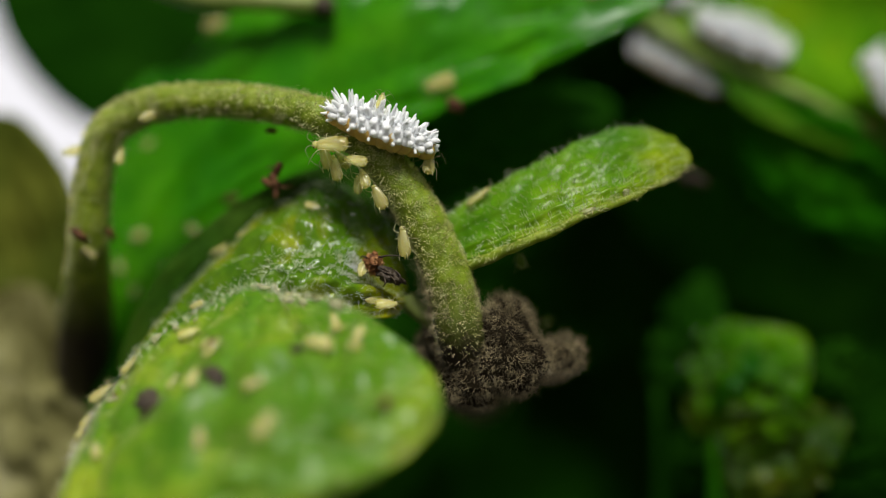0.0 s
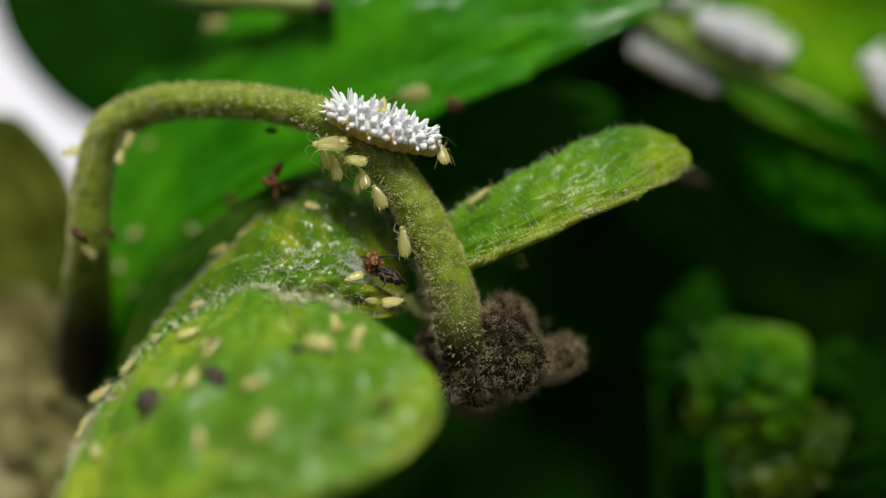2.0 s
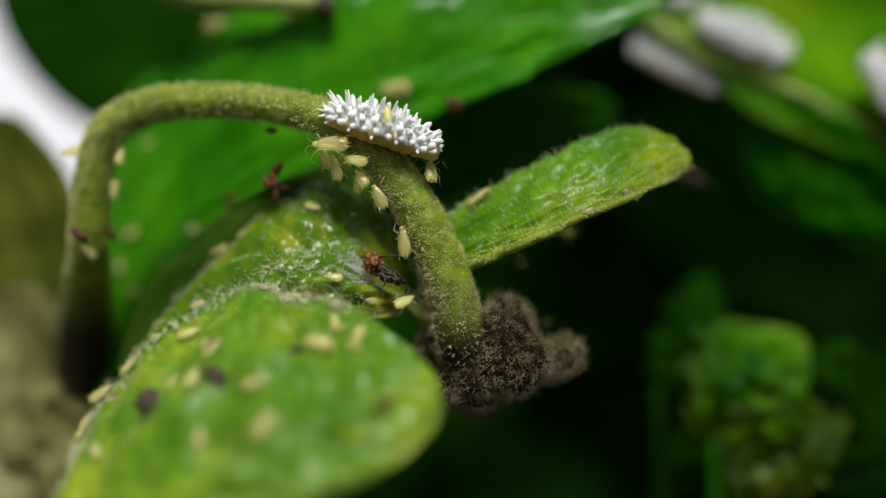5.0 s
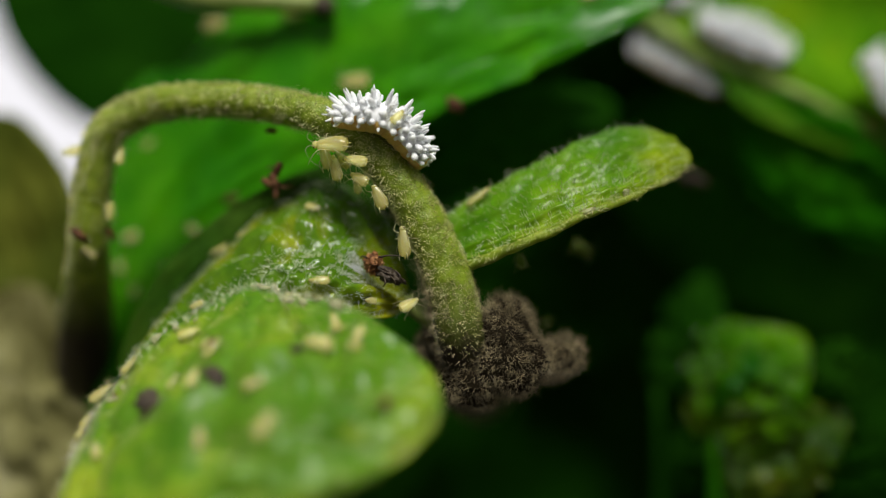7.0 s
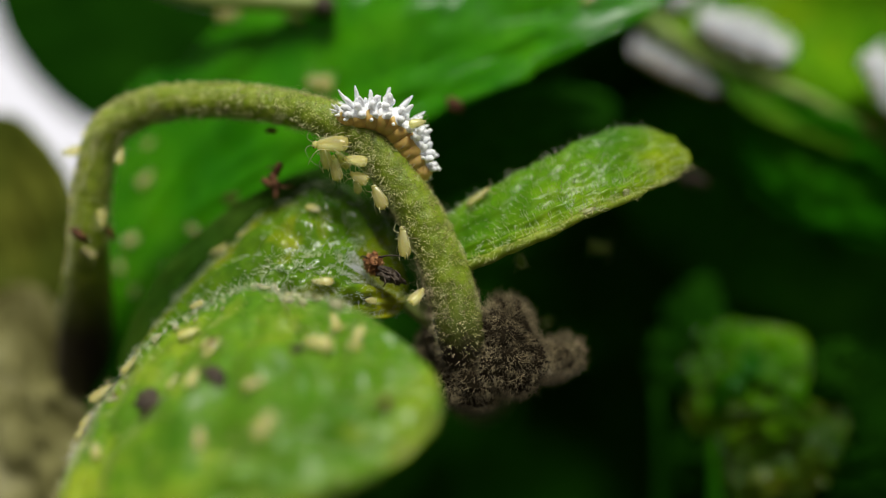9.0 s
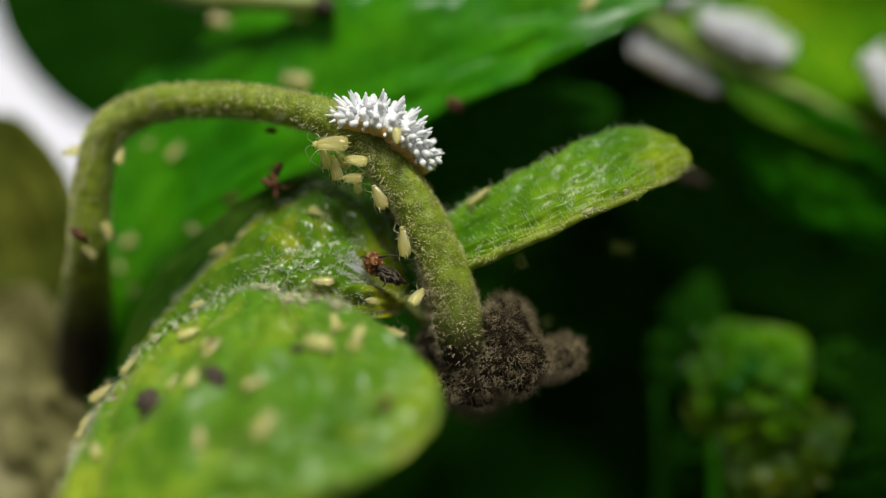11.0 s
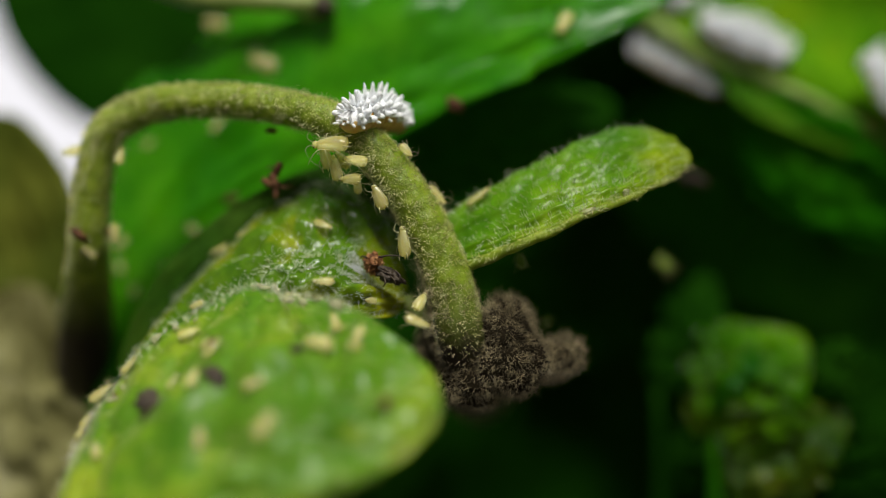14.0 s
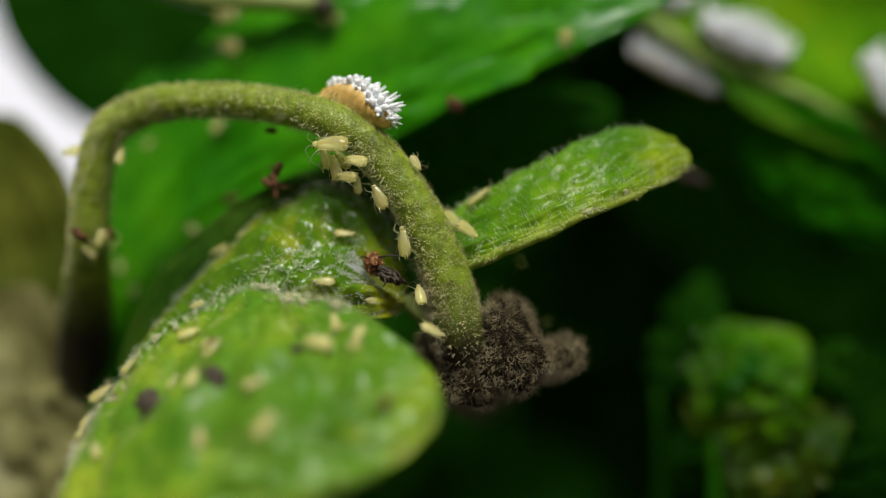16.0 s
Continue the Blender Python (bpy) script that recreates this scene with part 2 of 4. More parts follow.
class Leaf:
    """A blade hung on a midrib curve. side: across direction at base and tip; wl, wr: half widths; cup bends both halves up."""

    def __init__(self, rib, side, wl, wr, shape=(0.7, 0.6), cup=0.15, quilt=0.12, veins=6, wave=0.0, tip_side=None, seed=1, droop=0.0, teeth=(1, 0.0)):
        self.rib, self.s0, self.s1 = rib, Vector(side), Vector(tip_side or side)
        self.wl, self.wr, self.shape, self.cup, self.quilt, self.veins, self.wave, self.seed, self.droop, self.teeth = wl, wr, shape, cup, quilt, veins, wave, seed, droop, teeth
        self.path = spline(rib, 60)

    def axis(self, s):
        u = min(max(s, 0), 1) * 60
        k = min(int(u), 59)
        c = self.path[k].lerp(self.path[k + 1], u - k)
        tan = (self.path[k + 1] - self.path[k]).normalized()
        side = self.s0.lerp(self.s1, s)
        side = (side - tan * side.dot(tan)).normalized()
        return c, tan, side, tan.cross(side)

    def point(self, s, v):
        c, tan, side, nrm = self.axis(s)
        a, b = self.shape
        w = math.sin(math.pi * min(max(s, 0.0), 1.0) ** a) ** b if 0 < s < 1 else 0.0
        half = (self.wl if v > 0 else self.wr) * w
        half *= 1 + self.wave * math.sin(s * 37 + self.seed) + 0.5 * self.wave * math.sin(s * 83 + self.seed * 2)
        half *= 1 + self.teeth[1] * ((s * self.teeth[0]) % 1.0) ** 2
        x = v * half
        full = max(self.wl, self.wr)
        lift = self.cup * abs(x) - self.droop * x * x / full
        vein = abs(math.sin(math.pi * self.veins * (s - 0.28 * abs(v) ** 1.2)))
        pad = self.quilt * (vein ** 0.6) * min(1.0, abs(v) * 3) * (1 - abs(v) ** 4) * w
        lump = self.quilt * 1.2 * noise.fractal(Vector((s * 5 + self.seed, v * 3, self.seed)), 0.8, 2.0, 3) * w
        along = -tan * 0.28 * abs(x) * (s - 0.4)
        return c + side * x + nrm * (lift + pad + lump) + along

    def normal(self, s, v):
        e = 0.01
        a = self.point(min(s + e, 0.999), v) - self.point(max(s - e, 0.001), v)
        b = self.point(s, min(v + e, 1)) - self.point(s, max(v - e, -1))
        n = a.cross(b)
        return n.normalized() if n.length > 1e-9 else self.axis(s)[3]

    def blade(self, thick=0.16, ns=72, nv=40):
        verts, faces = [], []
        for layer in (0.5, -0.5):
            for i in range(ns + 1):
                s = 0.004 + 0.992 * i / ns
                for j in range(nv + 1):
                    v = -1 + 2 * j / nv
                    rim = thick * (1 - abs(v) ** 6 * 0.6)
                    verts.append(tuple(self.point(s, v) + self.axis(s)[3] * rim * layer))
        n1 = (ns + 1) * (nv + 1)
        for i in range(ns):
            for j in range(nv):
                a = i * (nv + 1) + j
                faces.append((a, a + nv + 1, a + nv + 2, a + 1))
                faces.append((n1 + a, n1 + a + 1, n1 + a + nv + 2, n1 + a + nv + 1))
        for i in range(ns):
            for j in (0, nv):
                a = i * (nv + 1) + j
                b = a + nv + 1
                faces.append((a, n1 + a, n1 + b, b) if j == 0 else (a, b, n1 + b, n1 + a))
        for j in range(nv):
            for i in (0, ns):
                a = i * (nv + 1) + j
                faces.append((a, a + 1, n1 + a + 1, n1 + a) if i == 0 else (a + 1, a, n1 + a, n1 + a + 1))
        return verts, faces

    def rib_geo(self, r0, r1, sink=0.4):
        path = [self.point(0.02 + 0.94 * i / 40, 0.001) - self.axis(0.02 + 0.94 * i / 40)[3] * r0 * sink for i in range(41)]
        return tube_geo(path, [r0 + (r1 - r0) * i / 40 for i in range(41)], 8)

    def vein_geo(self, k, sign, r):
        s0 = k / self.veins
        path = []
        for i in range(15):
            v = 0.02 + 0.86 * i / 14
            s = min(s0 + 0.28 * v ** 1.2, 0.97)
            path.append(self.point(s, v * sign) + self.axis(s)[3] * 0.02)
        return tube_geo(path, [r * (1 - 0.7 * i / 14) for i in range(15)], 6)

    def roots(self, n, rng, vr=(-1, 1), sr=(0.03, 0.97)):
        out = []
        for _ in range(n):
            s, v = rng.uniform(*sr), rng.uniform(*vr)
            nrm = self.normal(s, v)
            if nrm.dot(self.axis(s)[3]) < 0:
                nrm = -nrm
            out.append((self.point(s, v) + nrm * 0.07, nrm))
        return out


def leaf_thing(shape, material, label, category="leaf", rib=(0.14, 0.05), rib_mat=None, veins=True, thick=0.16, stalk=None, hairs=0, hair=(0.25, 0.012, 0.6), rim=0, group="", stalk_r=0.35, hair_mat=None, vein_hairs=0, margin=0, margin_mat=None, edge_hairs=0, hair_rows=()):
    hair_mat = hair_mat or M_HAIR
    thing = tagged(new("leaf"), label, category, group)
    part("blade", shape.blade(thick), material, thing)
    rib_mat = rib_mat or M_RIB
    if rib:
        part("midrib", shape.rib_geo(*rib), rib_mat, thing)
    if veins and rib:
        for k in range(1, shape.veins):
            for sign in (-1, 1):
                part("vein", shape.vein_geo(k, sign, rib[0] * 0.4), rib_mat, thing)
    if stalk:
        pts = spline([*stalk, shape.rib[0]], 20)
        part("leaf_stalk", tube_geo(pts, [stalk_r] * 21, 10, 0.15), rib_mat, thing)
    if margin:
        path = [shape.point(0.02 + 0.94 * i / 50, -1) for i in range(51)]
        part("leaf_margin", tube_geo(path, [margin * (1 - 0.6 * i / 50) for i in range(51)], 8, 0.5, 3.0), margin_mat or rib_mat, thing)
    rng = random.Random(shape.seed)
    if edge_hairs:
        roots = [(c, (n + shape.axis(0.5)[2] * rng.uniform(-0.9, 0.3)).normalized()) for c, n in shape.roots(edge_hairs, rng, (-1.0, -0.9))]
        tagged(part("margin_hair", hair_geo([(c + n * margin * 0.7, n) for c, n in roots], 0.15, 0.0065, 1.0, rng, 1.4), M_HAIR, thing), kind="stuff")
    for v0, n in hair_rows:
        roots = [r for _ in range(n) for r in shape.roots(1, rng, (v0 + 0.06 * rng.gauss(0, 0.5),) * 2, (0.1, 0.82))]
        lying = [(c, (d * 0.6 + shape.axis(0.5)[1] * rng.uniform(-1.0, 0.2)).normalized()) for c, d in roots]
        tagged(part("vein_hair", hair_geo(lying, 0.26, 0.0075, 0.5, rng, 0.8), hair_mat, thing), kind="stuff")
    if hairs:
        roots = shape.roots(hairs, rng)
        for k in range(shape.veins):
            for sign in (-1, 1):
                for _ in range(vein_hairs):
                    v = rng.random()
                    roots += shape.roots(1, rng, (sign * v, sign * v), (min(k / shape.veins + 0.28 * v ** 1.2, 0.97) - 0.008, min(k / shape.veins + 0.28 * v ** 1.2, 0.97) + 0.008))
        tagged(part("leaf_hair", hair_geo(roots, hair[0], hair[1], hair[2], rng), hair_mat, thing), kind="stuff")
    if rim:
        roots = shape.roots(rim, rng, (0.9, 1.0)) + shape.roots(rim, rng, (-1.0, -0.9))
        tagged(part("edge_hair", hair_geo(roots, hair[0] * 1.4, hair[1], 0.9, rng), hair_mat, thing), kind="stuff")
    return thing


# ---- setting ----
def slab(name, x0, x1, y0, y1, z0, z1, material, label, category):
    bm = bmesh.new()
    bmesh.ops.create_cube(bm, size=1.0)
    for v in bm.verts:
        v.co = Vector(((x0 + x1) / 2 + v.co.x * (x1 - x0), (y0 + y1) / 2 + v.co.y * (y1 - y0), (z0 + z1) / 2 + v.co.z * (z1 - z0)))
    ob = part(name, bm, material)
    ob.data.polygons.foreach_set("use_smooth", [False] * len(ob.data.polygons))
    return tagged(ob, label, category, "", "structure")


slab("ground", -160, 160, -120, 90, -24, -20, M_SOIL, "dark shaded potting soil under the plant", "soil")
paper = slab("backdrop", -160, 160, 0, 3, 0, 220, M_PAPER, "plain white backdrop far behind the leaves", "backdrop")
paper.matrix_basis = at(0, 70, -20, -38)

# ---- leaves ----
front = Leaf([(-10.61, -7.60, -10.20), (-6.64, -6.80, -6.05), (-3.14, -6.40, -4.67), (-0.21, -5.20, -3.99)], (-0.5, 0.72, 0.5), 6.85, 3.25, (0.76, 0.31), -0.02, 0.36, 6, 0.01, (-0.42, 0.62, 0.58), 3, 0.10)
leaf_thing(front, M_FRONT, "broad soft green leaf dotted with aphids", stalk=[(-10, -10, -20)], hairs=2200, hair=(0.22, 0.008, 0.9), rim=150)

mid = Leaf([(-1.36, 1.30, -1.83), (-4.05, -0.30, -0.41), (-6.88, 0.00, -1.18), (-11.52, 0.50, -5.04)], (-0.2, -0.62, -0.75), 2.2, 3.7, (0.84, 0.48), 0.0, 0.36, 7, 0.02, None, 5, 0.06)
leaf_thing(mid, M_MID, "puckered young green leaf with pale veins and hairs", stalk=[(0.33, 1.00, -3.25)], rib=(0.2, 0.07), hair_rows=((-0.06, 320), (0.3, 280), (0.62, 180)), hairs=700, hair=(0.24, 0.0068, 1.4), rim=200, hair_mat=M_WHITEHAIR, vein_hairs=90)

right = Leaf([(-0.57, 0.90, -0.51), (3.10, -0.30, 1.17), (6.02, 0.00, 2.50), (8.92, 1.80, 3.69)], (-0.25, 0.55, 0.83), 2.25, 0.98, (1.1, 0.16), -0.03, 0.16, 5, 0.02, (-0.02, 0.7, 0.75), 8, 0.04)
leaf_thing(right, M_RIGHT, "small round-tipped hairy green leaf on the stem", stalk=[(0.63, 0.90, -0.80)], hairs=1500, hair=(0.25, 0.0075, 0.25), edge_hairs=700, hair_mat=M_WHITEHAIR, margin=0.22, rib_mat=M_STEM)

back = Leaf([(-15.06, 7.50, -7.93), (-10.31, 6.90, 2.16), (-0.76, 5.40, 7.50), (9.61, 4.80, 10.66)], (-0.58, 0.38, 0.66), 6.1, 2.7, (1.49, 0.63), 0.06, 0.3, 6, 0.0, None, 12, 0.0, (5, 0.13))
leaf_thing(back, M_BACK, "large glossy bright green leaf behind the stem", rib=(0.3, 0.12), rib_mat=M_BACK, hairs=0, stalk=[(-18.33, 10.00, -13.78)])

side_back = Leaf([(-14.77, 10.50, -4.95), (-14.65, 10.50, -0.72), (-14.15, 10.50, 3.51), (-12.40, 11.00, 7.81)], (-0.95, 0.1, 0.1), 1.6, 1.6, (0.85, 0.3), 0.05, 0.15, 6, 0.0, None, 15)
leaf_thing(side_back, M_BACK, "narrow green leaf behind the bent stem", rib=(0.12, 0.06), rib_mat=M_BACK, stalk=[(-15.3, 11.5, -9.1)])

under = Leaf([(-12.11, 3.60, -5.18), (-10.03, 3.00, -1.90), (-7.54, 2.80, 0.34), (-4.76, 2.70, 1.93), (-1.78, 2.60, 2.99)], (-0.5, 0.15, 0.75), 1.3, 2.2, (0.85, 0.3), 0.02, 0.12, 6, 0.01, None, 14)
leaf_thing(under, M_UNDER, "leaf coloured dark olive-green to stand for shade", rib=(0.1, 0.05), rib_mat=M_UNDER, stalk=[(-12.6, 5.20, -10.0)])

# the shade at the upper left is put into this leaf's skin
dark_left = Leaf([(-14.03, 20.00, 21.11), (-15.99, 20.00, 14.96), (-17.39, 20.00, 10.28), (-18.27, 20.00, 6.32)], (0.9, -0.2, -0.3), 9.8, 8.6, (0.55, 0.55), 0.12, 0.2, 6, 0.0, None, 17)
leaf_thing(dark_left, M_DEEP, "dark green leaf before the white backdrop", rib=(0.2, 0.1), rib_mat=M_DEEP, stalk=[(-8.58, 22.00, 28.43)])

pale = Leaf([(-16.93, 8.00, -13.26), (-17.41, 8.00, -9.70), (-18.06, 8.50, -5.96), (-17.75, 9.00, -1.43)], (-0.9, 0.3, 0.15), 5, 3.6, (0.8, 0.4), 0.1, 0.5, 3, 0.03, None, 19)
leaf_thing(pale, M_PALE, "faded greyish leaf with brown dried patches", rib=(0.3, 0.15), rib_mat=M_PALE, stalk=[(-14.74, 7.00, -17.65)])

olive = Leaf([(-17.84, 10.00, -9.58), (-17.96, 10.00, -4.90), (-18.50, 10.50, 0.02), (-19.93, 11.00, 6.05)], (-0.9, 0.3, 0.15), 5, 4.4, (0.8, 0.4), 0.1, 0.3, 5, 0.02, None, 20)
leaf_thing(olive, M_OLIVE, "dull olive-green leaf before the white backdrop", rib=(0.3, 0.15), rib_mat=M_OLIVE, stalk=[(-17.84, 10.00, -18.70)])

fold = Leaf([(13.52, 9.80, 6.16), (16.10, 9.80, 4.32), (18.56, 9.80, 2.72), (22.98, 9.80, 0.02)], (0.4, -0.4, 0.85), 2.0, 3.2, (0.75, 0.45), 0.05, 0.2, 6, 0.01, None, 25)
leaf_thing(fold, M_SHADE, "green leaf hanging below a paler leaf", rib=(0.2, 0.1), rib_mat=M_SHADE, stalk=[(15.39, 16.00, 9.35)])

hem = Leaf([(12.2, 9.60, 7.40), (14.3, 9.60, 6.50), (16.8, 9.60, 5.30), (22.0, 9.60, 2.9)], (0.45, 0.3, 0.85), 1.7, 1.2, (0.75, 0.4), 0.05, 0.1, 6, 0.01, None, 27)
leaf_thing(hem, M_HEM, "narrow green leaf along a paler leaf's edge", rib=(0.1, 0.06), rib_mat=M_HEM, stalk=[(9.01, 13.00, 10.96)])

# dark strip in place of the shade under the bright leaf's edge
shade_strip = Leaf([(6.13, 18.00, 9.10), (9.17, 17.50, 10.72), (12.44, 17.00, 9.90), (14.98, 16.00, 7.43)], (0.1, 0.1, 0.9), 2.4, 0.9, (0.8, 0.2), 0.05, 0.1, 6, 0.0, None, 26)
leaf_thing(shade_strip, M_DEEP, "narrow leaf coloured dark to stand for deep shade", rib=(0.15, 0.1), rib_mat=M_DEEP, stalk=[(3.34, 19.00, 5.22)])

upper_right = Leaf([(7.36, 11.50, 13.67), (11.52, 10.90, 10.21), (14.44, 10.40, 9.06), (19.17, 10.20, 6.06), (26.17, 10.40, 3.03)], (0.05, 0.45, 0.85), 9.0, 2.05, (0.64, 0.41), 0.0, 0.25, 6, 0.01, None, 23, -0.05)
leaf_thing(upper_right, M_BRIGHT, "bright yellow-green leaf with a pale edge", rib=(0.3, 0.15), rib_mat=M_BRIGHT, stalk=[(6.02, 17.00, 17.88)], margin=0.5, margin_mat=M_EDGE)

# dark leaf added behind a larva, its skin carrying the shade
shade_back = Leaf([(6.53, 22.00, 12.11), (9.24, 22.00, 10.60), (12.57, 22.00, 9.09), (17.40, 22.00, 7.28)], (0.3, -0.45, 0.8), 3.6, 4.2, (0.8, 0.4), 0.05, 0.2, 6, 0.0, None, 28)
leaf_thing(shade_back, M_DEEP, "added leaf coloured dark for the shade behind a larva", rib=(0.2, 0.1), rib_mat=M_DEEP, stalk=[(5.4, 23, 13.53)])

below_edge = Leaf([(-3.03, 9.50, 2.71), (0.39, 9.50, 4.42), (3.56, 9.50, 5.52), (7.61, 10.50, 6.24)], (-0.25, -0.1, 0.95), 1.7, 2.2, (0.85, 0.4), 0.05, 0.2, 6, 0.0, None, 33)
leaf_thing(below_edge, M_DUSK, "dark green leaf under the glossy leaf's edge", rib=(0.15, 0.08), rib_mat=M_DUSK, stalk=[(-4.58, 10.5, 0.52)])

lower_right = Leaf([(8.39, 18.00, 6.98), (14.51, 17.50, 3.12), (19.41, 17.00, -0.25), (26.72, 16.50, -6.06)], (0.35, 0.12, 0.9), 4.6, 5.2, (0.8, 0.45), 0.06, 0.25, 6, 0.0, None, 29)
leaf_thing(lower_right, M_DUSK, "large leaf coloured dark green to stand for shade", rib=(0.3, 0.15), rib_mat=M_DUSK, stalk=[(6.13, 18.00, 10.80)])

# leaves filling the depths, with the shade put into their skin colour
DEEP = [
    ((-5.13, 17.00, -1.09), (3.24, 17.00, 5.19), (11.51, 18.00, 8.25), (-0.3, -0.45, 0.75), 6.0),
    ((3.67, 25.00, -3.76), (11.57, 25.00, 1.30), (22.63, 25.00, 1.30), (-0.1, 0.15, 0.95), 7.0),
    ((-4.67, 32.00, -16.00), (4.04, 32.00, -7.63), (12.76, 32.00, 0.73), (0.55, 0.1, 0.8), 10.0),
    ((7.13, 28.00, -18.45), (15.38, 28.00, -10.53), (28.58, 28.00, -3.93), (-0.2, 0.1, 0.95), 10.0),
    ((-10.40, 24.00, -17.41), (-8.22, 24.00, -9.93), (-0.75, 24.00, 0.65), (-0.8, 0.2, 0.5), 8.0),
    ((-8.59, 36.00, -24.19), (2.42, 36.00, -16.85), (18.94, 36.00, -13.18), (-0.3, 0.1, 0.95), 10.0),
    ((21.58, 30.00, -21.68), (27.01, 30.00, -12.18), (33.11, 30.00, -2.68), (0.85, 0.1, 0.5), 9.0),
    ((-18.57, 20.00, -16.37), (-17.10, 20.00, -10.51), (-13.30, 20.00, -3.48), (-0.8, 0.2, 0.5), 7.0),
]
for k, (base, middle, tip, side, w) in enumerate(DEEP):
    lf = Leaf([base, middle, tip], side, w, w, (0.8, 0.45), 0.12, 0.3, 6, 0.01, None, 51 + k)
    leaf_thing(lf, M_DEEP, "leaf coloured near black for shade deep in the plant", rib=(0.3, 0.12), rib_mat=M_DEEP, stalk=[(base[0], base[1], -20)], group="deep leaves")

YOUNG = [
    ((11.6, 8.60, -8.61), (12.6, 7.20, -5.3), (15.2, 8.40, -3.7), 2.7, 0.6, M_BRIGHT),
    ((12.88, 8.20, -10.21), (14.7, 7.20, -7.80), (16.9, 8.40, -6.8), 1.8, 0.6, M_MID),
    ((12.35, 8.00, -10.65), (13.32, 7.20, -8.61), (15.43, 8.00, -8.04), 1.4, 0.5, M_MID),
    # M_DEEP rows: dark skin in place of shade among the young leaves
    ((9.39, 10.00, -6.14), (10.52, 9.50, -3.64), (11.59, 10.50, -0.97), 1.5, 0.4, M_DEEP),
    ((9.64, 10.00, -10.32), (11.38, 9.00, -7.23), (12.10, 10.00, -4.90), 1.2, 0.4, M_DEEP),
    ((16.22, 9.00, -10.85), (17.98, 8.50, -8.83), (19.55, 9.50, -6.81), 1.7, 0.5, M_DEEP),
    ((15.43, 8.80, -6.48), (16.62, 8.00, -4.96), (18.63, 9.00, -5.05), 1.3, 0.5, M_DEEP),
    ((11.50, 8.40, -6.91), (12.10, 7.40, -5.01), (12.93, 8.40, -3.32), 1.0, 0.4, M_BACK),
]
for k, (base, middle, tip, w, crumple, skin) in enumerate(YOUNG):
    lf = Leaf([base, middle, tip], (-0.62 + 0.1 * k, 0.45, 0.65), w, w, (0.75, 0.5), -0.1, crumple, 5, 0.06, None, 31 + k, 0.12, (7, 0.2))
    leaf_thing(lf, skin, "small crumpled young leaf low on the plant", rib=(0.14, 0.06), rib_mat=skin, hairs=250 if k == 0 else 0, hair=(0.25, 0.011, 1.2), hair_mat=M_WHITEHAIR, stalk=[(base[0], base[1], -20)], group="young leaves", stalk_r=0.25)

twig = tagged(new("leaf_stalk"), "green cut leaf stalk with a dark withered end", "leaf stalk")
part("stalk", tube_geo(spline([(-13.58, 7.00, 11.65), (-10.22, 6.50, 10.33), (-6.93, 6.00, 10.00), (-4.97, 6.00, 9.87)], 30), lerp_list([0.5, 0.45, 0.4, 0.42], 30), 12, 0.15), M_RIB, twig)
part("withered_end", tube_geo(spline([(-5.10, 6.00, 9.87), (-4.69, 6.00, 9.80), (-4.37, 6.00, 9.84)], 8), lerp_list([0.46, 0.5, 0.3], 8), 10, 0.3, 2.0), M_BLACK, twig)

# ---- leaves added overhead, out of view, only to shade the lower plant ----
OVERHEAD = [((10.4, -18.8, 26), (16, -18.8, 26.4), (23, -18.8, 26), (33, -19, 25.5), 3.6), ((0, 7.5, 26.5), (10, 7.5, 27), (20, 7.5, 26.5), (34, 7.5, 26), 5.6)]
for k, (base, low, high, tip, w) in enumerate(OVERHEAD):
    overhead = Leaf([base, low, high, tip], (0, 0.95, 0.1), w, w, (0.75, 0.3), 0.05, 0.2, 6, 0.01, None, 41 + k)
    leaf_thing(overhead, M_BRIGHT, "unseen leaf added overhead to shade the lower plant", rib=(0.3, 0.15), rib_mat=M_BRIGHT, stalk=[(base[0] + 4, 40, 30)], group="leaves overhead")

# ---- stem ----
STEM = spline([(-16.47, 12.00, -10.71), (-15.38, 9.00, -6.26), (-14.40, 6.00, -2.71), (-13.51, 3.40, -0.19), (-13.19, 2.60, 2.14), (-12.52, 2.30, 4.34), (-10.79, 2.10, 5.31), (-8.15, 1.50, 5.44), (-5.78, 0.70, 5.11), (-3.88, 0.00, 4.52), (-2.48, 0.00, 3.52), (-1.24, 0.00, 1.92), (-0.32, 0.00, 0.22), (0.32, 0.00, -1.58), (0.68, 0.20, -3.40), (1.10, 2.50, -5.06), (1.35, 7.00, -5.79), (1.75, 14.00, -6.86)], 180)
STEM_R = lerp_list([1.4, 1.35, 1.1, 0.72, 0.68, 0.68, 0.66, 0.62, 0.62, 0.66, 0.70, 0.75, 0.80, 0.84, 0.9, 1.0, 1.1, 1.1], 180)


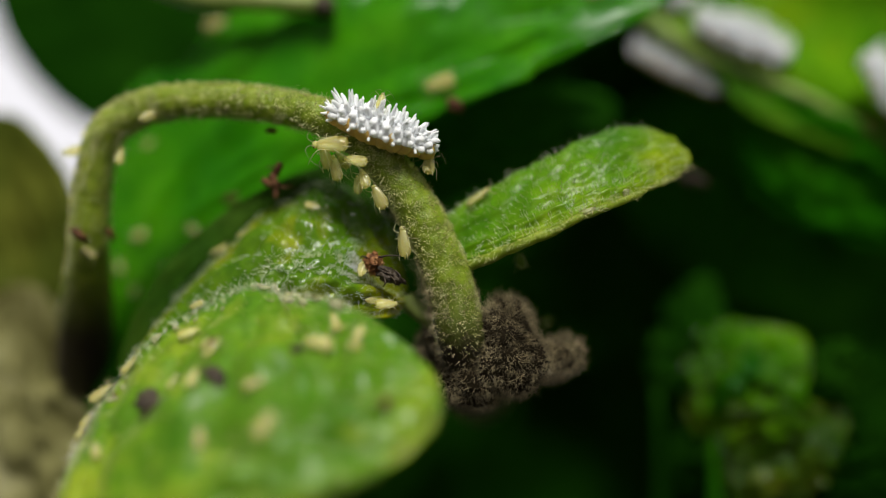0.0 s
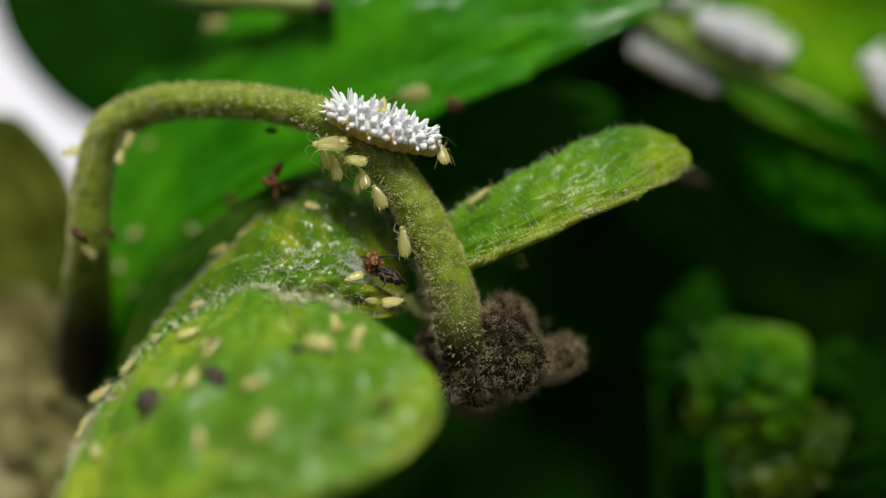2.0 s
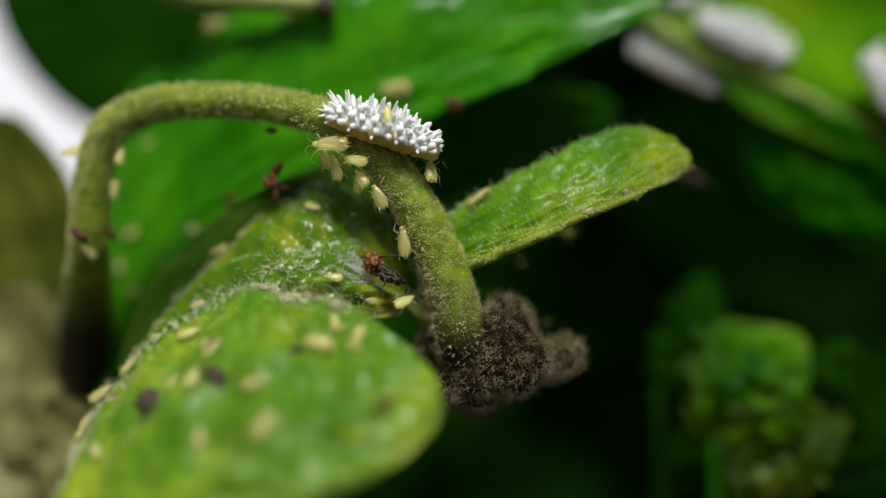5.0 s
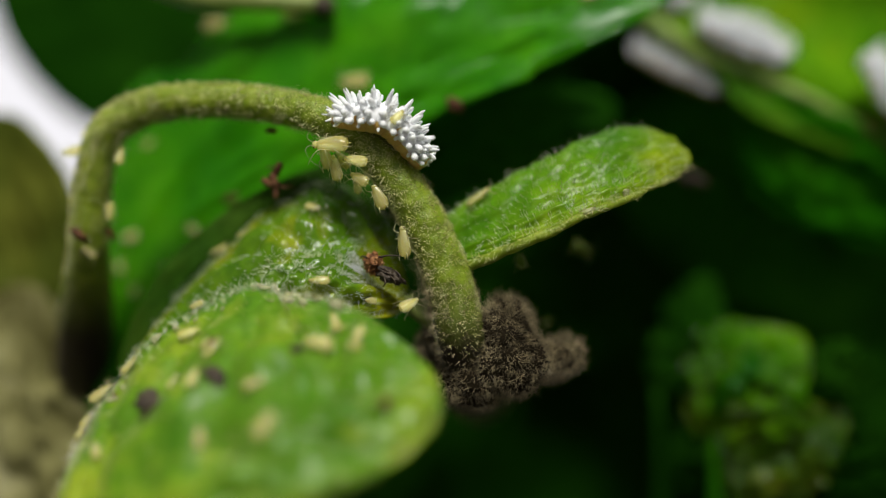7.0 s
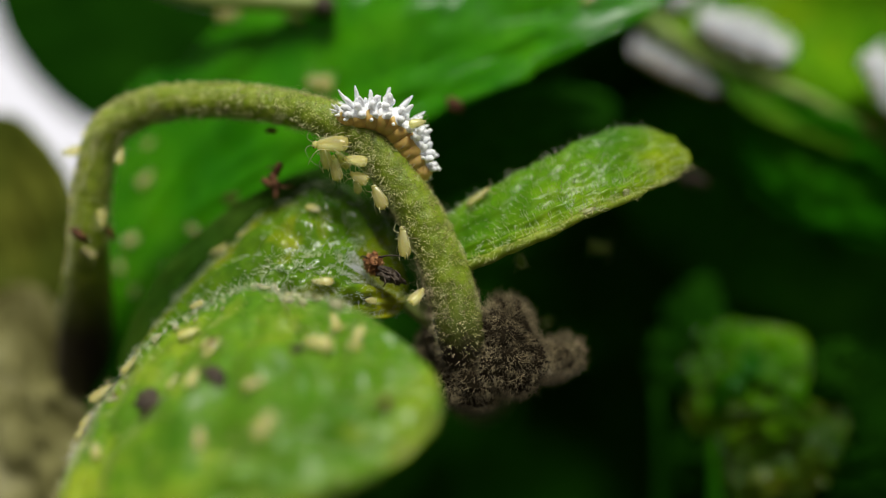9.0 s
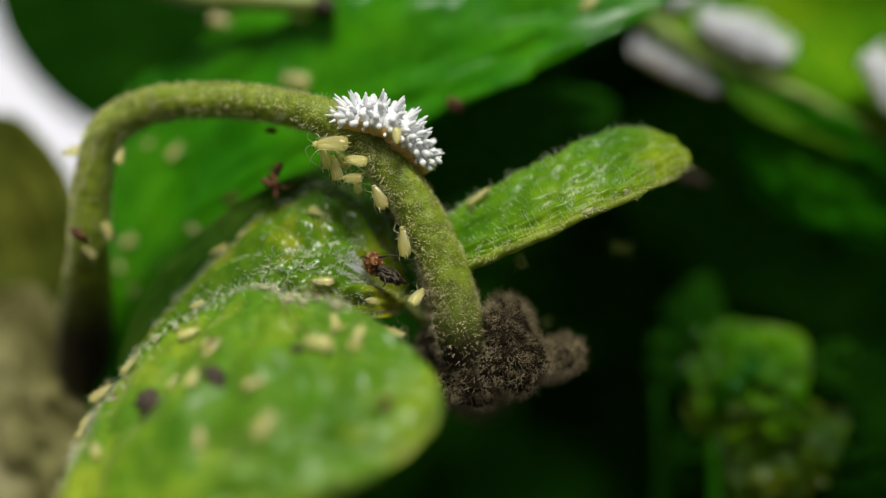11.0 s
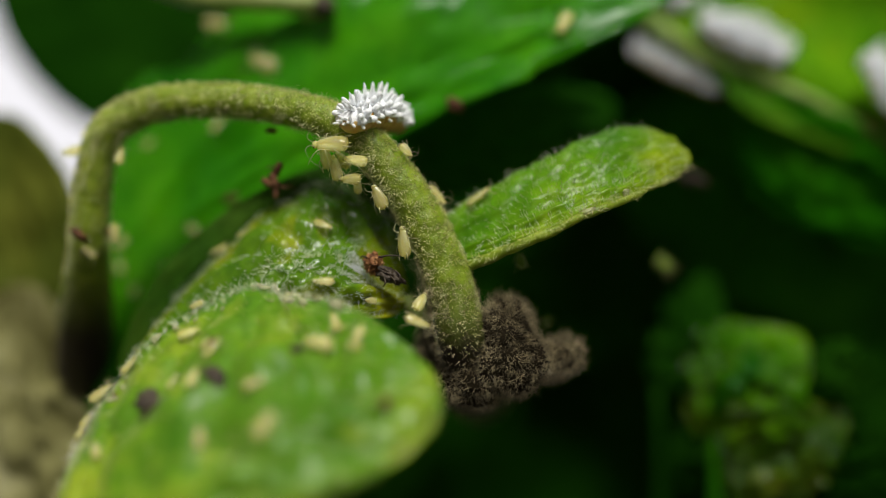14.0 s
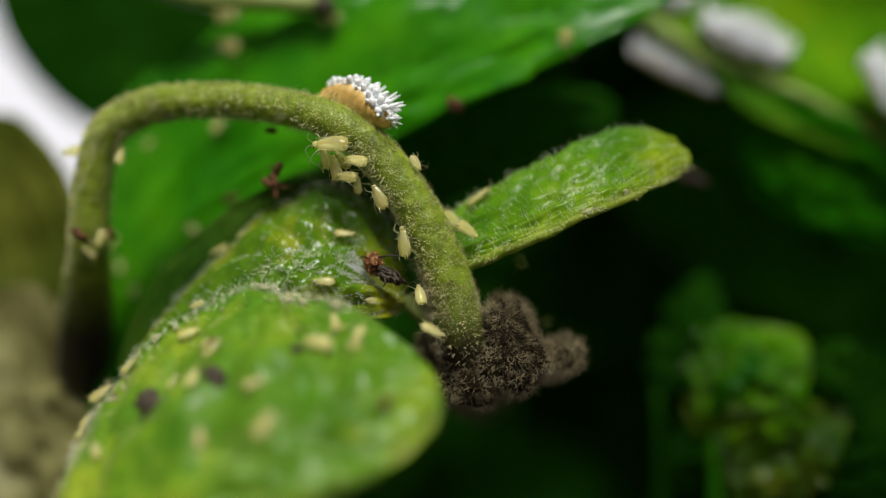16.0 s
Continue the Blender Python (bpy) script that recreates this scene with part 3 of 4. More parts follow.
def stem_thing():
    thing = tagged(new("plant_stem"), "bent hairy olive-green plant stem", "stem")
    part("stem", tube_geo(STEM, STEM_R, 32, 0.08, 2.6), M_STEM, thing)
    rng = random.Random(4)
    roots = []
    for _ in range(105000):
        i = rng.randrange(2, 178)
        tan = (STEM[i + 1] - STEM[i - 1]).normalized()
        u = tan.orthogonal().normalized()
        a = rng.uniform(0, 6.283)
        d = u * math.cos(a) + tan.cross(u) * math.sin(a)
        place = STEM[i].lerp(STEM[i + 1], rng.random()) + d * STEM_R[i]
        if noise.noise(place * 3.4) > rng.uniform(-0.55, 0.35):
            roots.append((place, d))
    tagged(part("stem_hair", hair_geo([r for r in roots[:32000] if (r[1].z > -0.15 or r[0].x > -3 or rng.random() < 0.1) and r[0].z > (0.4 - 1.6 * rng.random() if r[0].x < -8 else -1.8 - 2.2 * rng.random())], 0.115, 0.0088, 1.8, rng, 0.8), M_HAIR, thing), kind="stuff")
    tagged(part("soft_fuzz", hair_geo([r for r in roots[32000:40000] if r[0].x < -1.5 and r[0].z > 0], 0.24, 0.0045, 0.9, rng, 1.6), M_HAIR, thing), kind="stuff")
    tagged(part("long_hair", hair_geo(roots[40000:44500] + [r for r in roots[43500:] if r[0].z < -1.0 and r[0].x > -4][:3600], 0.23, 0.0065, 1.3, rng, 2.2), M_DARKHAIR, thing), kind="stuff")
    tagged(part("loose_hair", hair_geo([r for r in roots if r[1].x < -0.25 and -3.6 < r[0].z < -0.2 and r[0].x > -4][:420], 0.55, 0.0045, 0.9, rng, 2.4), M_DARKHAIR, thing), kind="stuff")
    return thing


stem_thing()


def bud_thing():
    thing = tagged(new("bud"), "fuzzy dark brown bud at the foot of the stem", "bud")
    rng = random.Random(9)
    for c, r, st in (((2.20, 0.35, -3.13), 1.15, (0.86, 0.9, 1.3)), ((0.89, 0.70, -4.78), 1.1, (1.15, 0.95, 0.9)), ((3.85, 1.30, -4.05), 0.9, (1.15, 0.8, 0.8)), ((2.43, 0.25, -4.00), 1.25, (1.05, 0.9, 1.02)), ((-0.08, 1.60, -3.92), 1.0, (0.9, 0.8, 1.5))):
        bm = blob_geo(r * 0.93, rng.random() * 9, 0.24, 1.6, st, 4)
        roots = []
        bm.faces.ensure_lookup_table()
        bm.normal_update()
        for _ in range(3600):
            f = bm.faces[rng.randrange(len(bm.faces))]
            roots.append((f.calc_center_median() + Vector(c), f.normal.copy()))
        bmesh.ops.translate(bm, verts=bm.verts, vec=Vector(c))
        lobe = part("lobe", bm, M_BUD, thing)
        tagged(part("bud_hair", hair_geo(roots, 0.36, 0.0056, 0.8, rng, 1.6), M_DARKHAIR, lobe), kind="stuff")
    roots = []
    for _ in range(900):
        a = rng.uniform(-0.6, 2.6)
        d = Vector((math.cos(a), rng.gauss(-0.2, 0.4), math.sin(a))).normalized()
        roots.append((Vector((2.20, 0.35, -3.21)) + Vector((d.x * 0.98, d.y, d.z * 1.48)), d))
    for _ in range(420):
        d = Vector((rng.gauss(0.6, 0.6), rng.gauss(-0.3, 0.5), rng.gauss(0.2, 0.6))).normalized()
        roots.append((Vector((4.16, 0.40, -3.77)) + Vector((d.x * 0.75, d.y * 0.6, d.z * 0.6)), d))
    tagged(part("wispy_hair", hair_geo(roots, 0.46, 0.0055, 0.9, rng, 2.2), M_DARKHAIR, thing), kind="stuff")
    return thing


bud_thing()

# ---- the white larva: segments in a row, each with wax filaments ----
SEGMENTS = 10


def filament_geo(length, r, bend, seed, taper=0.0):
    """A blunt wax rod, thickest below its middle, with a rounded tip and a crumbly surface."""
    path, radii = [], []
    for u, f in ((0.0, 0.78), (0.1, 0.9), (0.2, 0.96), (0.32, 1.0), (0.44, 1.0), (0.56, 0.98), (0.68, 0.94), (0.79, 0.87), (0.88, 0.72), (0.95, 0.48), (1.0, 0.14)):
        path.append(Vector((bend * u * u, 0.2 * bend * math.sin(seed + 4 * u), length * u)))
        radii.append(r * f * (1 - taper * u))
    return tube_geo(path, radii, 11, 0.42, 26.0)


# rows of rods on each side of a segment: angle from the back's top, length, radius, taper
ROD_ROWS = [(9, 0.50, 0.090, 0.5), (34, 0.36, 0.105, 0.1), (58, 0.30, 0.118, 0.0), (82, 0.25, 0.108, 0.0), (102, 0.17, 0.07, 0.0)]


def larva_thing(label, size=1.0, shag=1.0):
    thing = tagged(new("ladybird_larva"), label, "larva")
    thing.scale = (size, size, size)
    segs = []
    for k in range(SEGMENTS):
        u = k / (SEGMENTS - 1)
        r = 0.36 + 0.34 * math.sin(math.pi * (0.12 + 0.76 * u))
        bm = blob_geo(1.0, k, 0.06, 2.0, (0.46, r * 1.02, r * 0.82), 3)
        seg = part("segment", bm, M_LARVA, thing)
        coat = blob_geo(1.0, k + 30, 0.07, 5.0, (0.45, r * 1.05, r * 0.89), 3)
        for v in coat.verts:
            if v.co.z < r * -0.1:
                v.co *= 0.86
        part("wax_coat", coat, M_WAX, seg)
        rng = random.Random(100 + k)
        for row, (a0, ln0, r0, taper) in enumerate(ROD_ROWS):
            end = 1.0 + (0.45 if k == 0 else 0.2 if k == 1 else 0.0)
            ln = ln0 * end * shag * rng.uniform(0.78, 1.25)
            thick = r0 * rng.uniform(0.8, 1.16)
            fore = rng.uniform(-9, 9) + (-52 if k == 0 else -24 if k == 1 else 18 if k == 8 else 38 if k == 9 else 0)
            along = rng.uniform(-0.03, 0.03) + (0.08 if row % 2 else -0.05)
            bend = rng.uniform(-0.08, 0.08)
            if row == 4 and k % 2:
                continue
            for sgn in (-1, 1):
                f = part("wax_filament", filament_geo(ln * rng.uniform(0.9, 1.1), thick, bend, k * 20 + row * 2 + (sgn > 0), taper), M_WAX, seg)
                ang = radians(sgn * (a0 + rng.uniform(-4, 4)))
                d = Vector((0, math.sin(ang), math.cos(ang)))
                rot = Euler((-ang, 0, 0)).to_matrix().to_4x4() @ Euler((0, radians(fore), 0)).to_matrix().to_4x4()
                f.matrix_basis = Matrix.Translation(Vector((along, d.y * r * 0.96, d.z * r * 0.80 + 0.03)) * MM) @ rot
        for row, (a0, ln0, r0) in enumerate(((20, 0.28, 0.072), (46, 0.20, 0.080))):
            if row and k % 2:
                continue
            lean = rng.uniform(-8, 8)
            for sgn in (-1, 1):
                f = part("wax_filament", filament_geo(ln0 * rng.uniform(0.75, 1.2), r0 * rng.uniform(0.85, 1.15), rng.uniform(-0.05, 0.05), 700 + k * 20 + row, 0.15), M_WAX, seg)
                ang = radians(sgn * (a0 + rng.uniform(-5, 5)))
                rot = Euler((-ang, 0, 0)).to_matrix().to_4x4() @ Euler((0, radians(lean), 0)).to_matrix().to_4x4()
                f.matrix_basis = Matrix.Translation(Vector((0.2, math.sin(ang) * r * 0.93, math.cos(ang) * r * 0.80 + 0.02)) * MM) @ rot
        if k == 0:
            for j, (ay, az) in enumerate(((-50, -8), (-25, 8), (0, -5), (25, 8), (50, -8), (-38, 28), (-12, 25), (12, 25), (38, 28))):
                f = part("wax_filament", filament_geo(rng.uniform(0.45, 0.7), rng.uniform(0.055, 0.075), 0.05, 400 + j, 0.3), M_WAX, seg)
                f.matrix_basis = at(-0.14, 0, 0.05, 0, 0, ay) @ pose(0, 0, 0, 0, -90 + az, 0)
        if k == SEGMENTS - 1:
            for j, (ay, az) in enumerate(((-56, 4), (-30, 16), (-6, 8), (18, 16), (44, 4), (-18, 34), (10, 34))):
                f = part("wax_filament", filament_geo(rng.uniform(0.34, 0.48), rng.uniform(0.05, 0.07), 0.04, 500 + j, 0.35), M_WAX, seg)
                f.matrix_basis = at(0.12, 0, 0.06, 0, 0, ay) @ pose(0, 0, 0, 0, 90 - az, 0)
            head = part("head", blob_geo(0.27, 3, 0.05, 2, (1, 0.95, 0.8), 2), M_LARVA, seg)
            head.matrix_basis = at(0.20, 0, -0.18)
        if 6 <= k <= 8:
            for sgn in (-1, 1):
                leg = spline([(0, sgn * r * 0.5, -0.3), (0.08, sgn * r * 0.66, -0.40), (0.12, sgn * r * 0.55, -0.54)], 8)
                part("leg", tube_geo(leg, lerp_list([0.03, 0.02, 0.010], 8), 6), M_FEELER, seg)
        segs.append(seg)
    return thing, segs


larva, larva_segments = larva_thing("white waxy spiny ladybird larva with a tan belly")
far_larva, far_segments = larva_thing("white waxy ladybird larva resting on a bright leaf", 0.98, 1.7)
fourth_larva, fourth_segments = larva_thing("white waxy ladybird larva beside another on the leaf", 0.95, 1.7)
fifth_larva, fifth_segments = larva_thing("dim white waxy larva in the shade below a leaf", 0.78, 1.5)
third_larva, third_segments = larva_thing("white waxy ladybird larva at the leaf's rim", 0.95, 1.7)


# ---- aphids ----
def aphid_proto():
    thing = tagged(new("aphid"), "pale yellow translucent aphid with dark eyes", "aphid")
    bm = bmesh.new()
    bmesh.ops.create_uvsphere(bm, u_segments=28, v_segments=22, radius=1.0)
    for v in bm.verts:
        x, y, z = v.co.z, v.co.x, v.co.y
        wid = 0.245 * (1 - 0.32 * x) * max(1 - x * x, 0.03) ** -0.2
        ring = 1 + 0.035 * math.sin(x * 20)
        flat = 0.62 if z > 0 else 0.5
        rim = 1 + 0.14 * math.exp(-(z * 6) ** 2)
        ridge = 0.012 * math.exp(-(y * 5) ** 2) * (z > 0) - 0.010 * math.exp(-((abs(y) - 0.55) * 7) ** 2) * (z > 0)
        v.co = Vector((x * 0.5, y * wid * ring * rim, z * wid * flat * ring + ridge))
    body = part("abdomen", bm, M_APHID, thing)
    for sgn in (-1, 1):
        seam = [Vector((0.40 - 0.82 * i / 12, sgn * 0.235 * (0.62 + 0.36 * math.sin(math.pi * (0.12 + 0.76 * i / 12)) ** 0.6), 0.03)) for i in range(13)]
        part("side_ridge", tube_geo(seam, lerp_list([0.008, 0.016, 0.014, 0.006], 12), 5), M_LIMB, body)
    head = part("head", blob_geo(0.11, 2, 0.05, 2, (0.9, 1.2, 0.85), 2), M_APHID, thing)
    head.matrix_basis = at(0.49, 0, 0.0)
    for sgn in (-1, 1):
        eye = part("eye", blob_geo(0.03, 1, 0.0, 1, (1, 1, 1), 1), M_EYE, head)
        eye.matrix_basis = at(0.03, sgn * 0.12, 0.03)
        path = spline([(0.55, sgn * 0.05, 0.04), (0.70, sgn * 0.14, 0.10), (0.72, sgn * 0.34, 0.08), (0.52, sgn * 0.62, 0.0), (0.25, sgn * 0.80, -0.06)], 16)
        part("antenna", tube_geo(path, lerp_list([0.009, 0.006, 0.004], 16), 5), M_FEELER, thing)
        path = [Vector((-0.35, sgn * 0.15, 0.08)), Vector((-0.46, sgn * 0.19, 0.11)), Vector((-0.60, sgn * 0.20, 0.12))]
        part("cornicle", tube_geo(path, [0.028, 0.020, 0.018], 6), M_LIMB, thing)
        for x0, x1, x2 in ((0.32, 0.45, 0.66), (0.2, 0.15, 0.1), (0.02, -0.2, -0.55)):
            path = spline([(x0, sgn * 0.12, -0.06), (x1, sgn * 0.33, 0.07), (x2, sgn * 0.48, -0.18), (x2 + 0.03, sgn * 0.54, -0.26)], 10)
            part("leg", tube_geo(path, lerp_list([0.020, 0.014, 0.010, 0.006], 10), 5), M_LIMB, thing)
    path = [Vector((-0.47, 0, 0.02)), Vector((-0.54, 0, 0.03)), Vector((-0.60, 0, 0.03))]
    part("tail", tube_geo(path, [0.04, 0.028, 0.010], 6), M_APHID, thing)
    return thing


def see_through(material, share, tint):
    """Lets part of what lies behind show through a thin soft body."""
    nt = material.node_tree
    clear = nt.nodes.new("ShaderNodeBsdfTransparent")
    clear.inputs["Color"].default_value = (*tint, 1)
    mx = nt.nodes.new("ShaderNodeMixShader")
    mx.inputs["Fac"].default_value = share
    nt.links.new(nt.nodes["Principled BSDF"].outputs[0], mx.inputs[1])
    nt.links.new(clear.outputs[0], mx.inputs[2])
    nt.links.new(mx.outputs[0], nt.nodes["Material Output"].inputs["Surface"])


see_through(M_APHID, 0.54, (0.95, 0.97, 0.72))
see_through(M_SKIN_SHED, 0.58, (0.97, 0.97, 0.9))
see_through(M_LIMB, 0.45, (0.97, 0.97, 0.8))
APHID = aphid_proto()
APHID.matrix_basis = at(-2.20, -0.85, 1.74, 100, 0, 0) @ pose(0, 0, 0, 0, 0, 100)


def facing(place, heading, up):
    """A pose at a place in millimetres with z along up and x as near to the heading as can be."""
    z = Vector(up).normalized()
    x = Vector(heading)
    x = (x - z * x.dot(z)).normalized()
    m = Matrix((x, z.cross(x), z)).transposed().to_4x4()
    return Matrix.Translation(Vector(place) * MM) @ m


def turned(degrees):
    return Vector((math.cos(radians(degrees)), 0.0, math.sin(radians(degrees))))


def aphid(m, size=1.0):
    a = copy_thing(APHID, m)
    a.scale = (size, size, size)
    return a


def green(thing):
    """Gives an aphid the green skin of its kind on body, head and tail."""
    for piece in thing.children_recursive:
        if piece.data.materials[0] == M_APHID:
            piece.data = piece.data.copy()
            piece.data.materials[0] = M_GREENAPHID
    return thing


def leaf_pose(leaf, s, v, heading, size=1.0, lift=0.24):
    """A pose on a leaf's upper side, at s along the midrib and v across, with the heading as an angle from x towards z."""
    n = leaf.normal(s, v)
    if n.dot(leaf.axis(s)[3]) < 0:
        n = -n
    return facing(leaf.point(s, v) + n * (0.08 + lift * size), turned(heading), n)


# aphids sitting still: along and across the leaf, heading, size
FRONT_APHIDS = [(0.200, 1.000, 40, 0.79), (0.150, 1.000, 60, 0.55), (0.270, 0.928, 40, 0.62), (0.367, 0.811, 20, 0.69), (0.842, 0.703, 100, 0.55), (0.717, 0.431, 170, 0.86), (0.814, 0.560, 120, 0.62), (0.871, 0.522, 70, 0.62), (0.812, 0.331, 150, 0.48), (0.400, 0.537, 70, 0.69), (0.317, 0.593, 110, 0.55), (0.350, 0.413, 80, 0.62), (0.460, 0.206, 20, 0.62), (0.456, -0.055, 60, 0.83), (0.314, 0.134, 90, 0.62), (0.133, 0.980, 70, 0.55), (0.144, 0.671, 100, 0.55), (0.396, 0.652, 40, 0.41)]
MID_APHIDS = [(0.651, -0.660, 30, 0.43), (0.733, -0.980, 160, 0.65), (0.581, 0.585, 10, 0.72), (0.455, 0.721, 170, 0.65), (0.149, 0.669, 200, 0.50), (0.793, -0.168, 200, 0.50)]
BACK_APHIDS = [(0.305, -0.682, 160, 0.52), (0.236, -0.817, 100, 0.47), (0.193, -0.003, 80, 0.42), (0.334, 0.689, 30, 0.42), (0.210, 0.381, 90, 0.52)]
RIGHT_APHIDS = [(0.193, 0.688, 10, 0.90)]
for leaf, rows in ((front, FRONT_APHIDS), (mid, MID_APHIDS), (back, BACK_APHIDS), (right, RIGHT_APHIDS)):
    for s, v, heading, size in rows:
        tagged(aphid(leaf_pose(leaf, s, v, heading, size), size), group="aphids on the leaves")

# aphids on the stem: place, heading, up, size
STEM_APHIDS = [
    ((-3.85, -1.00, 3.63), 178, (-0.1, -0.85, 0.5), 1.18),
    ((-4.11, -0.55, 3.26), 100, (-0.6, -0.75, -0.2), 0.95),
    ((-3.74, -0.65, 2.80), 96, (-0.5, -0.85, -0.2), 0.85),
    ((-3.01, -1.00, 3.07), 160, (-0.1, -0.8, 0.55), 0.82),
    ((-2.98, -0.60, 2.23), 83, (-0.5, -0.85, -0.2), 0.60),
    ((-3.50, -0.50, 3.10), 140, (-0.5, -0.85, -0.1), 0.70),
    ((-1.36, -0.75, 0.22), 95, (-0.65, -0.75, -0.1), 1.00),
    ((-13.69, 1.80, 3.60), 175, (-0.3, -0.8, 0.4), 0.70),
    ((-11.81, 1.40, 3.38), 75, (0.3, -0.9, 0.2), 0.60),
    ((-13.27, 2.40, -0.13), 330, (0.1, -0.9, 0.3), 0.60),
]
for place, heading, up, size in STEM_APHIDS:
    tagged(aphid(facing(place, turned(heading), up), size), group="aphids on the stem")
APHID.matrix_basis = facing((-2.21, -0.9, 1.78), turned(118), (-0.35, -0.9, -0.1))
APHID.scale = (0.85, 0.85, 0.85)
tagged(APHID, group="aphids on the stem")
for place, heading, size in (((2.82, 1.00, -0.43), 100, 0.6), ((4.02, 4.50, -2.89), 40, 0.45)):
    tagged(green(aphid(facing(place, turned(heading), (0.1, -0.9, 0.4)), size)), "dull green aphid in the shade below a leaf", group="aphids in the shade")


# ---- debris: dry flecks, shed skins, a dead insect ----
def fleck(name, m, r, material, label, seed, stretch=(1, 0.7, 0.35), rough=0.5):
    ob = part(name, blob_geo(r, seed, rough, 1.6, stretch, 3), material)
    ob.matrix_basis = m
    return tagged(ob, label, "debris", "plant debris")


for k, (leaf, s, v, r, mat) in enumerate(((front, 0.268, 0.620, 0.42, M_BLACK), (front, 0.267, 0.515, 0.4, M_BLACK), (front, 0.385, 0.395, 0.42, M_BLACK), (front, 0.604, 0.393, 0.26, M_BLACK), (front, 0.786, -0.309, 0.22, M_BROWN), (front, 0.400, 0.631, 0.2, M_BROWN), (back, 0.690, -0.963, 0.32, M_BROWN), (back, 0.378, -0.692, 0.28, M_BROWN), (right, 0.510, -0.999, 0.26, M_SKIN_SHED), (right, 0.668, -0.761, 0.18, M_SKIN_SHED))):
    fleck("dry_fleck", leaf_pose(leaf, s, v, 30 + 50 * k, 0.1), r, mat, "small dry brown fleck lying on the leaf" if mat != M_SKIN_SHED else "pale shed skin lying on the leaf", k)
for k, (place, r) in enumerate((((-6.26, 1.30, 4.31), 0.26), ((-7.80, 5.20, 0.99), 0.3), ((-13.42, 1.80, 0.52), 0.4), ((-12.45, 2.50, 0.61), 0.28), ((-4.79, 5.60, 1.47), 0.5), ((18.11, 9.20, 5.17), 0.4))):
    fleck("dry_fleck", at(*place, 10, 20 * k, 40), r, M_BROWN, "small dry red-brown fleck on the plant", 20 + k)


fleck("dry_fleck", at(10.43, 7.50, 2.89, 20, 10, 40), 0.7, M_BLACK, "dark withered leaf scrap beside the small leaf", 31)


def rim_fuzz():
    rng = random.Random(88)
    for name, n, ln, r in (("rim_hair", 420, 0.38, 0.006), ("rim_down", 700, 0.15, 0.006)):
        roots = []
        for _ in range(n):
            sv = (rng.uniform(0.08, 0.93), 1.0 - abs(rng.gauss(0, 0.06)))
            nrm = front.normal(*sv)
            nrm = nrm if nrm.dot(front.axis(sv[0])[3]) > 0 else -nrm
            out = (nrm * 0.6 + front.axis(sv[0])[2] * rng.uniform(0.1, 1.0)).normalized()
            roots.append((front.point(*sv) + nrm * 0.06, out))
        ob = part(name, hair_geo(roots, ln, r, 0.9, rng, 1.2), M_HAIR if n > 1000 else M_WHITEHAIR)
        tagged(ob, "pale fuzz and hairs along the leaf's rim", "fuzz", "", "stuff")
    for k in range(40):
        sv = (rng.uniform(0.12, 0.9), 1.0 - abs(rng.gauss(0, 0.10)))
        fleck("shed_skin", leaf_pose(front, *sv, rng.uniform(0, 180), 0.3), rng.uniform(0.06, 0.17) * (1 if k % 9 else 0.5), M_SKIN_SHED if k % 9 else M_BROWN, "pale shed aphid skin on the leaf's rim" if k % 9 else "small brown crumb on the leaf's rim", k + 60, (1.3, 0.7, 0.22), 0.8)


rim_fuzz()


def dry_flower():
    """A withered branching scrap hanging by the stem."""
    thing = tagged(new("withered_scrap"), "withered red-brown branching plant scrap", "debris")
    for pts, r in (([(-5.96, 1.50, 3.17), (-6.06, 1.50, 2.90), (-6.26, 1.60, 2.68), (-6.51, 1.60, 2.47)], 0.13), ([(-6.25, 1.50, 2.75), (-6.17, 1.50, 2.46), (-6.11, 1.50, 2.17), (-6.13, 1.50, 1.84)], 0.13), ([(-6.60, 1.60, 2.55), (-6.37, 1.50, 2.38), (-6.08, 1.50, 2.30)], 0.1), ([(-6.10, 1.60, 2.39), (-5.84, 1.50, 2.26), (-5.46, 1.50, 2.30)], 0.03), ([(-6.04, 1.50, 2.92), (-6.29, 1.50, 3.04), (-6.50, 1.50, 2.92)], 0.03)):
        part("twiglet", tube_geo(spline(pts, 14), lerp_list([r, r * 1.3, r * 0.9, r * 0.4], 14), 7, 0.6, 5.0), M_BROWN, thing)
    return thing


dry_flower()


def wax_dust():
    rng = random.Random(77)
    roots = []
    for _ in range(1000):
        sv = (rng.gauss(0.225, 0.03), rng.gauss(0.02, 0.16))
        n = mid.normal(*sv)
        roots.append((mid.point(*sv) - n * 0.02 if n.z < 0 else mid.point(*sv) + n * 0.09, n if n.z > 0 else -n))
    ob = part("wax_dust", hair_geo(roots, 0.11, 0.009, 1.5, rng, 1.4), M_WAX)
    return tagged(ob, "white waxy fluff clinging to the leaf", "fluff", "", "stuff")


wax_dust()


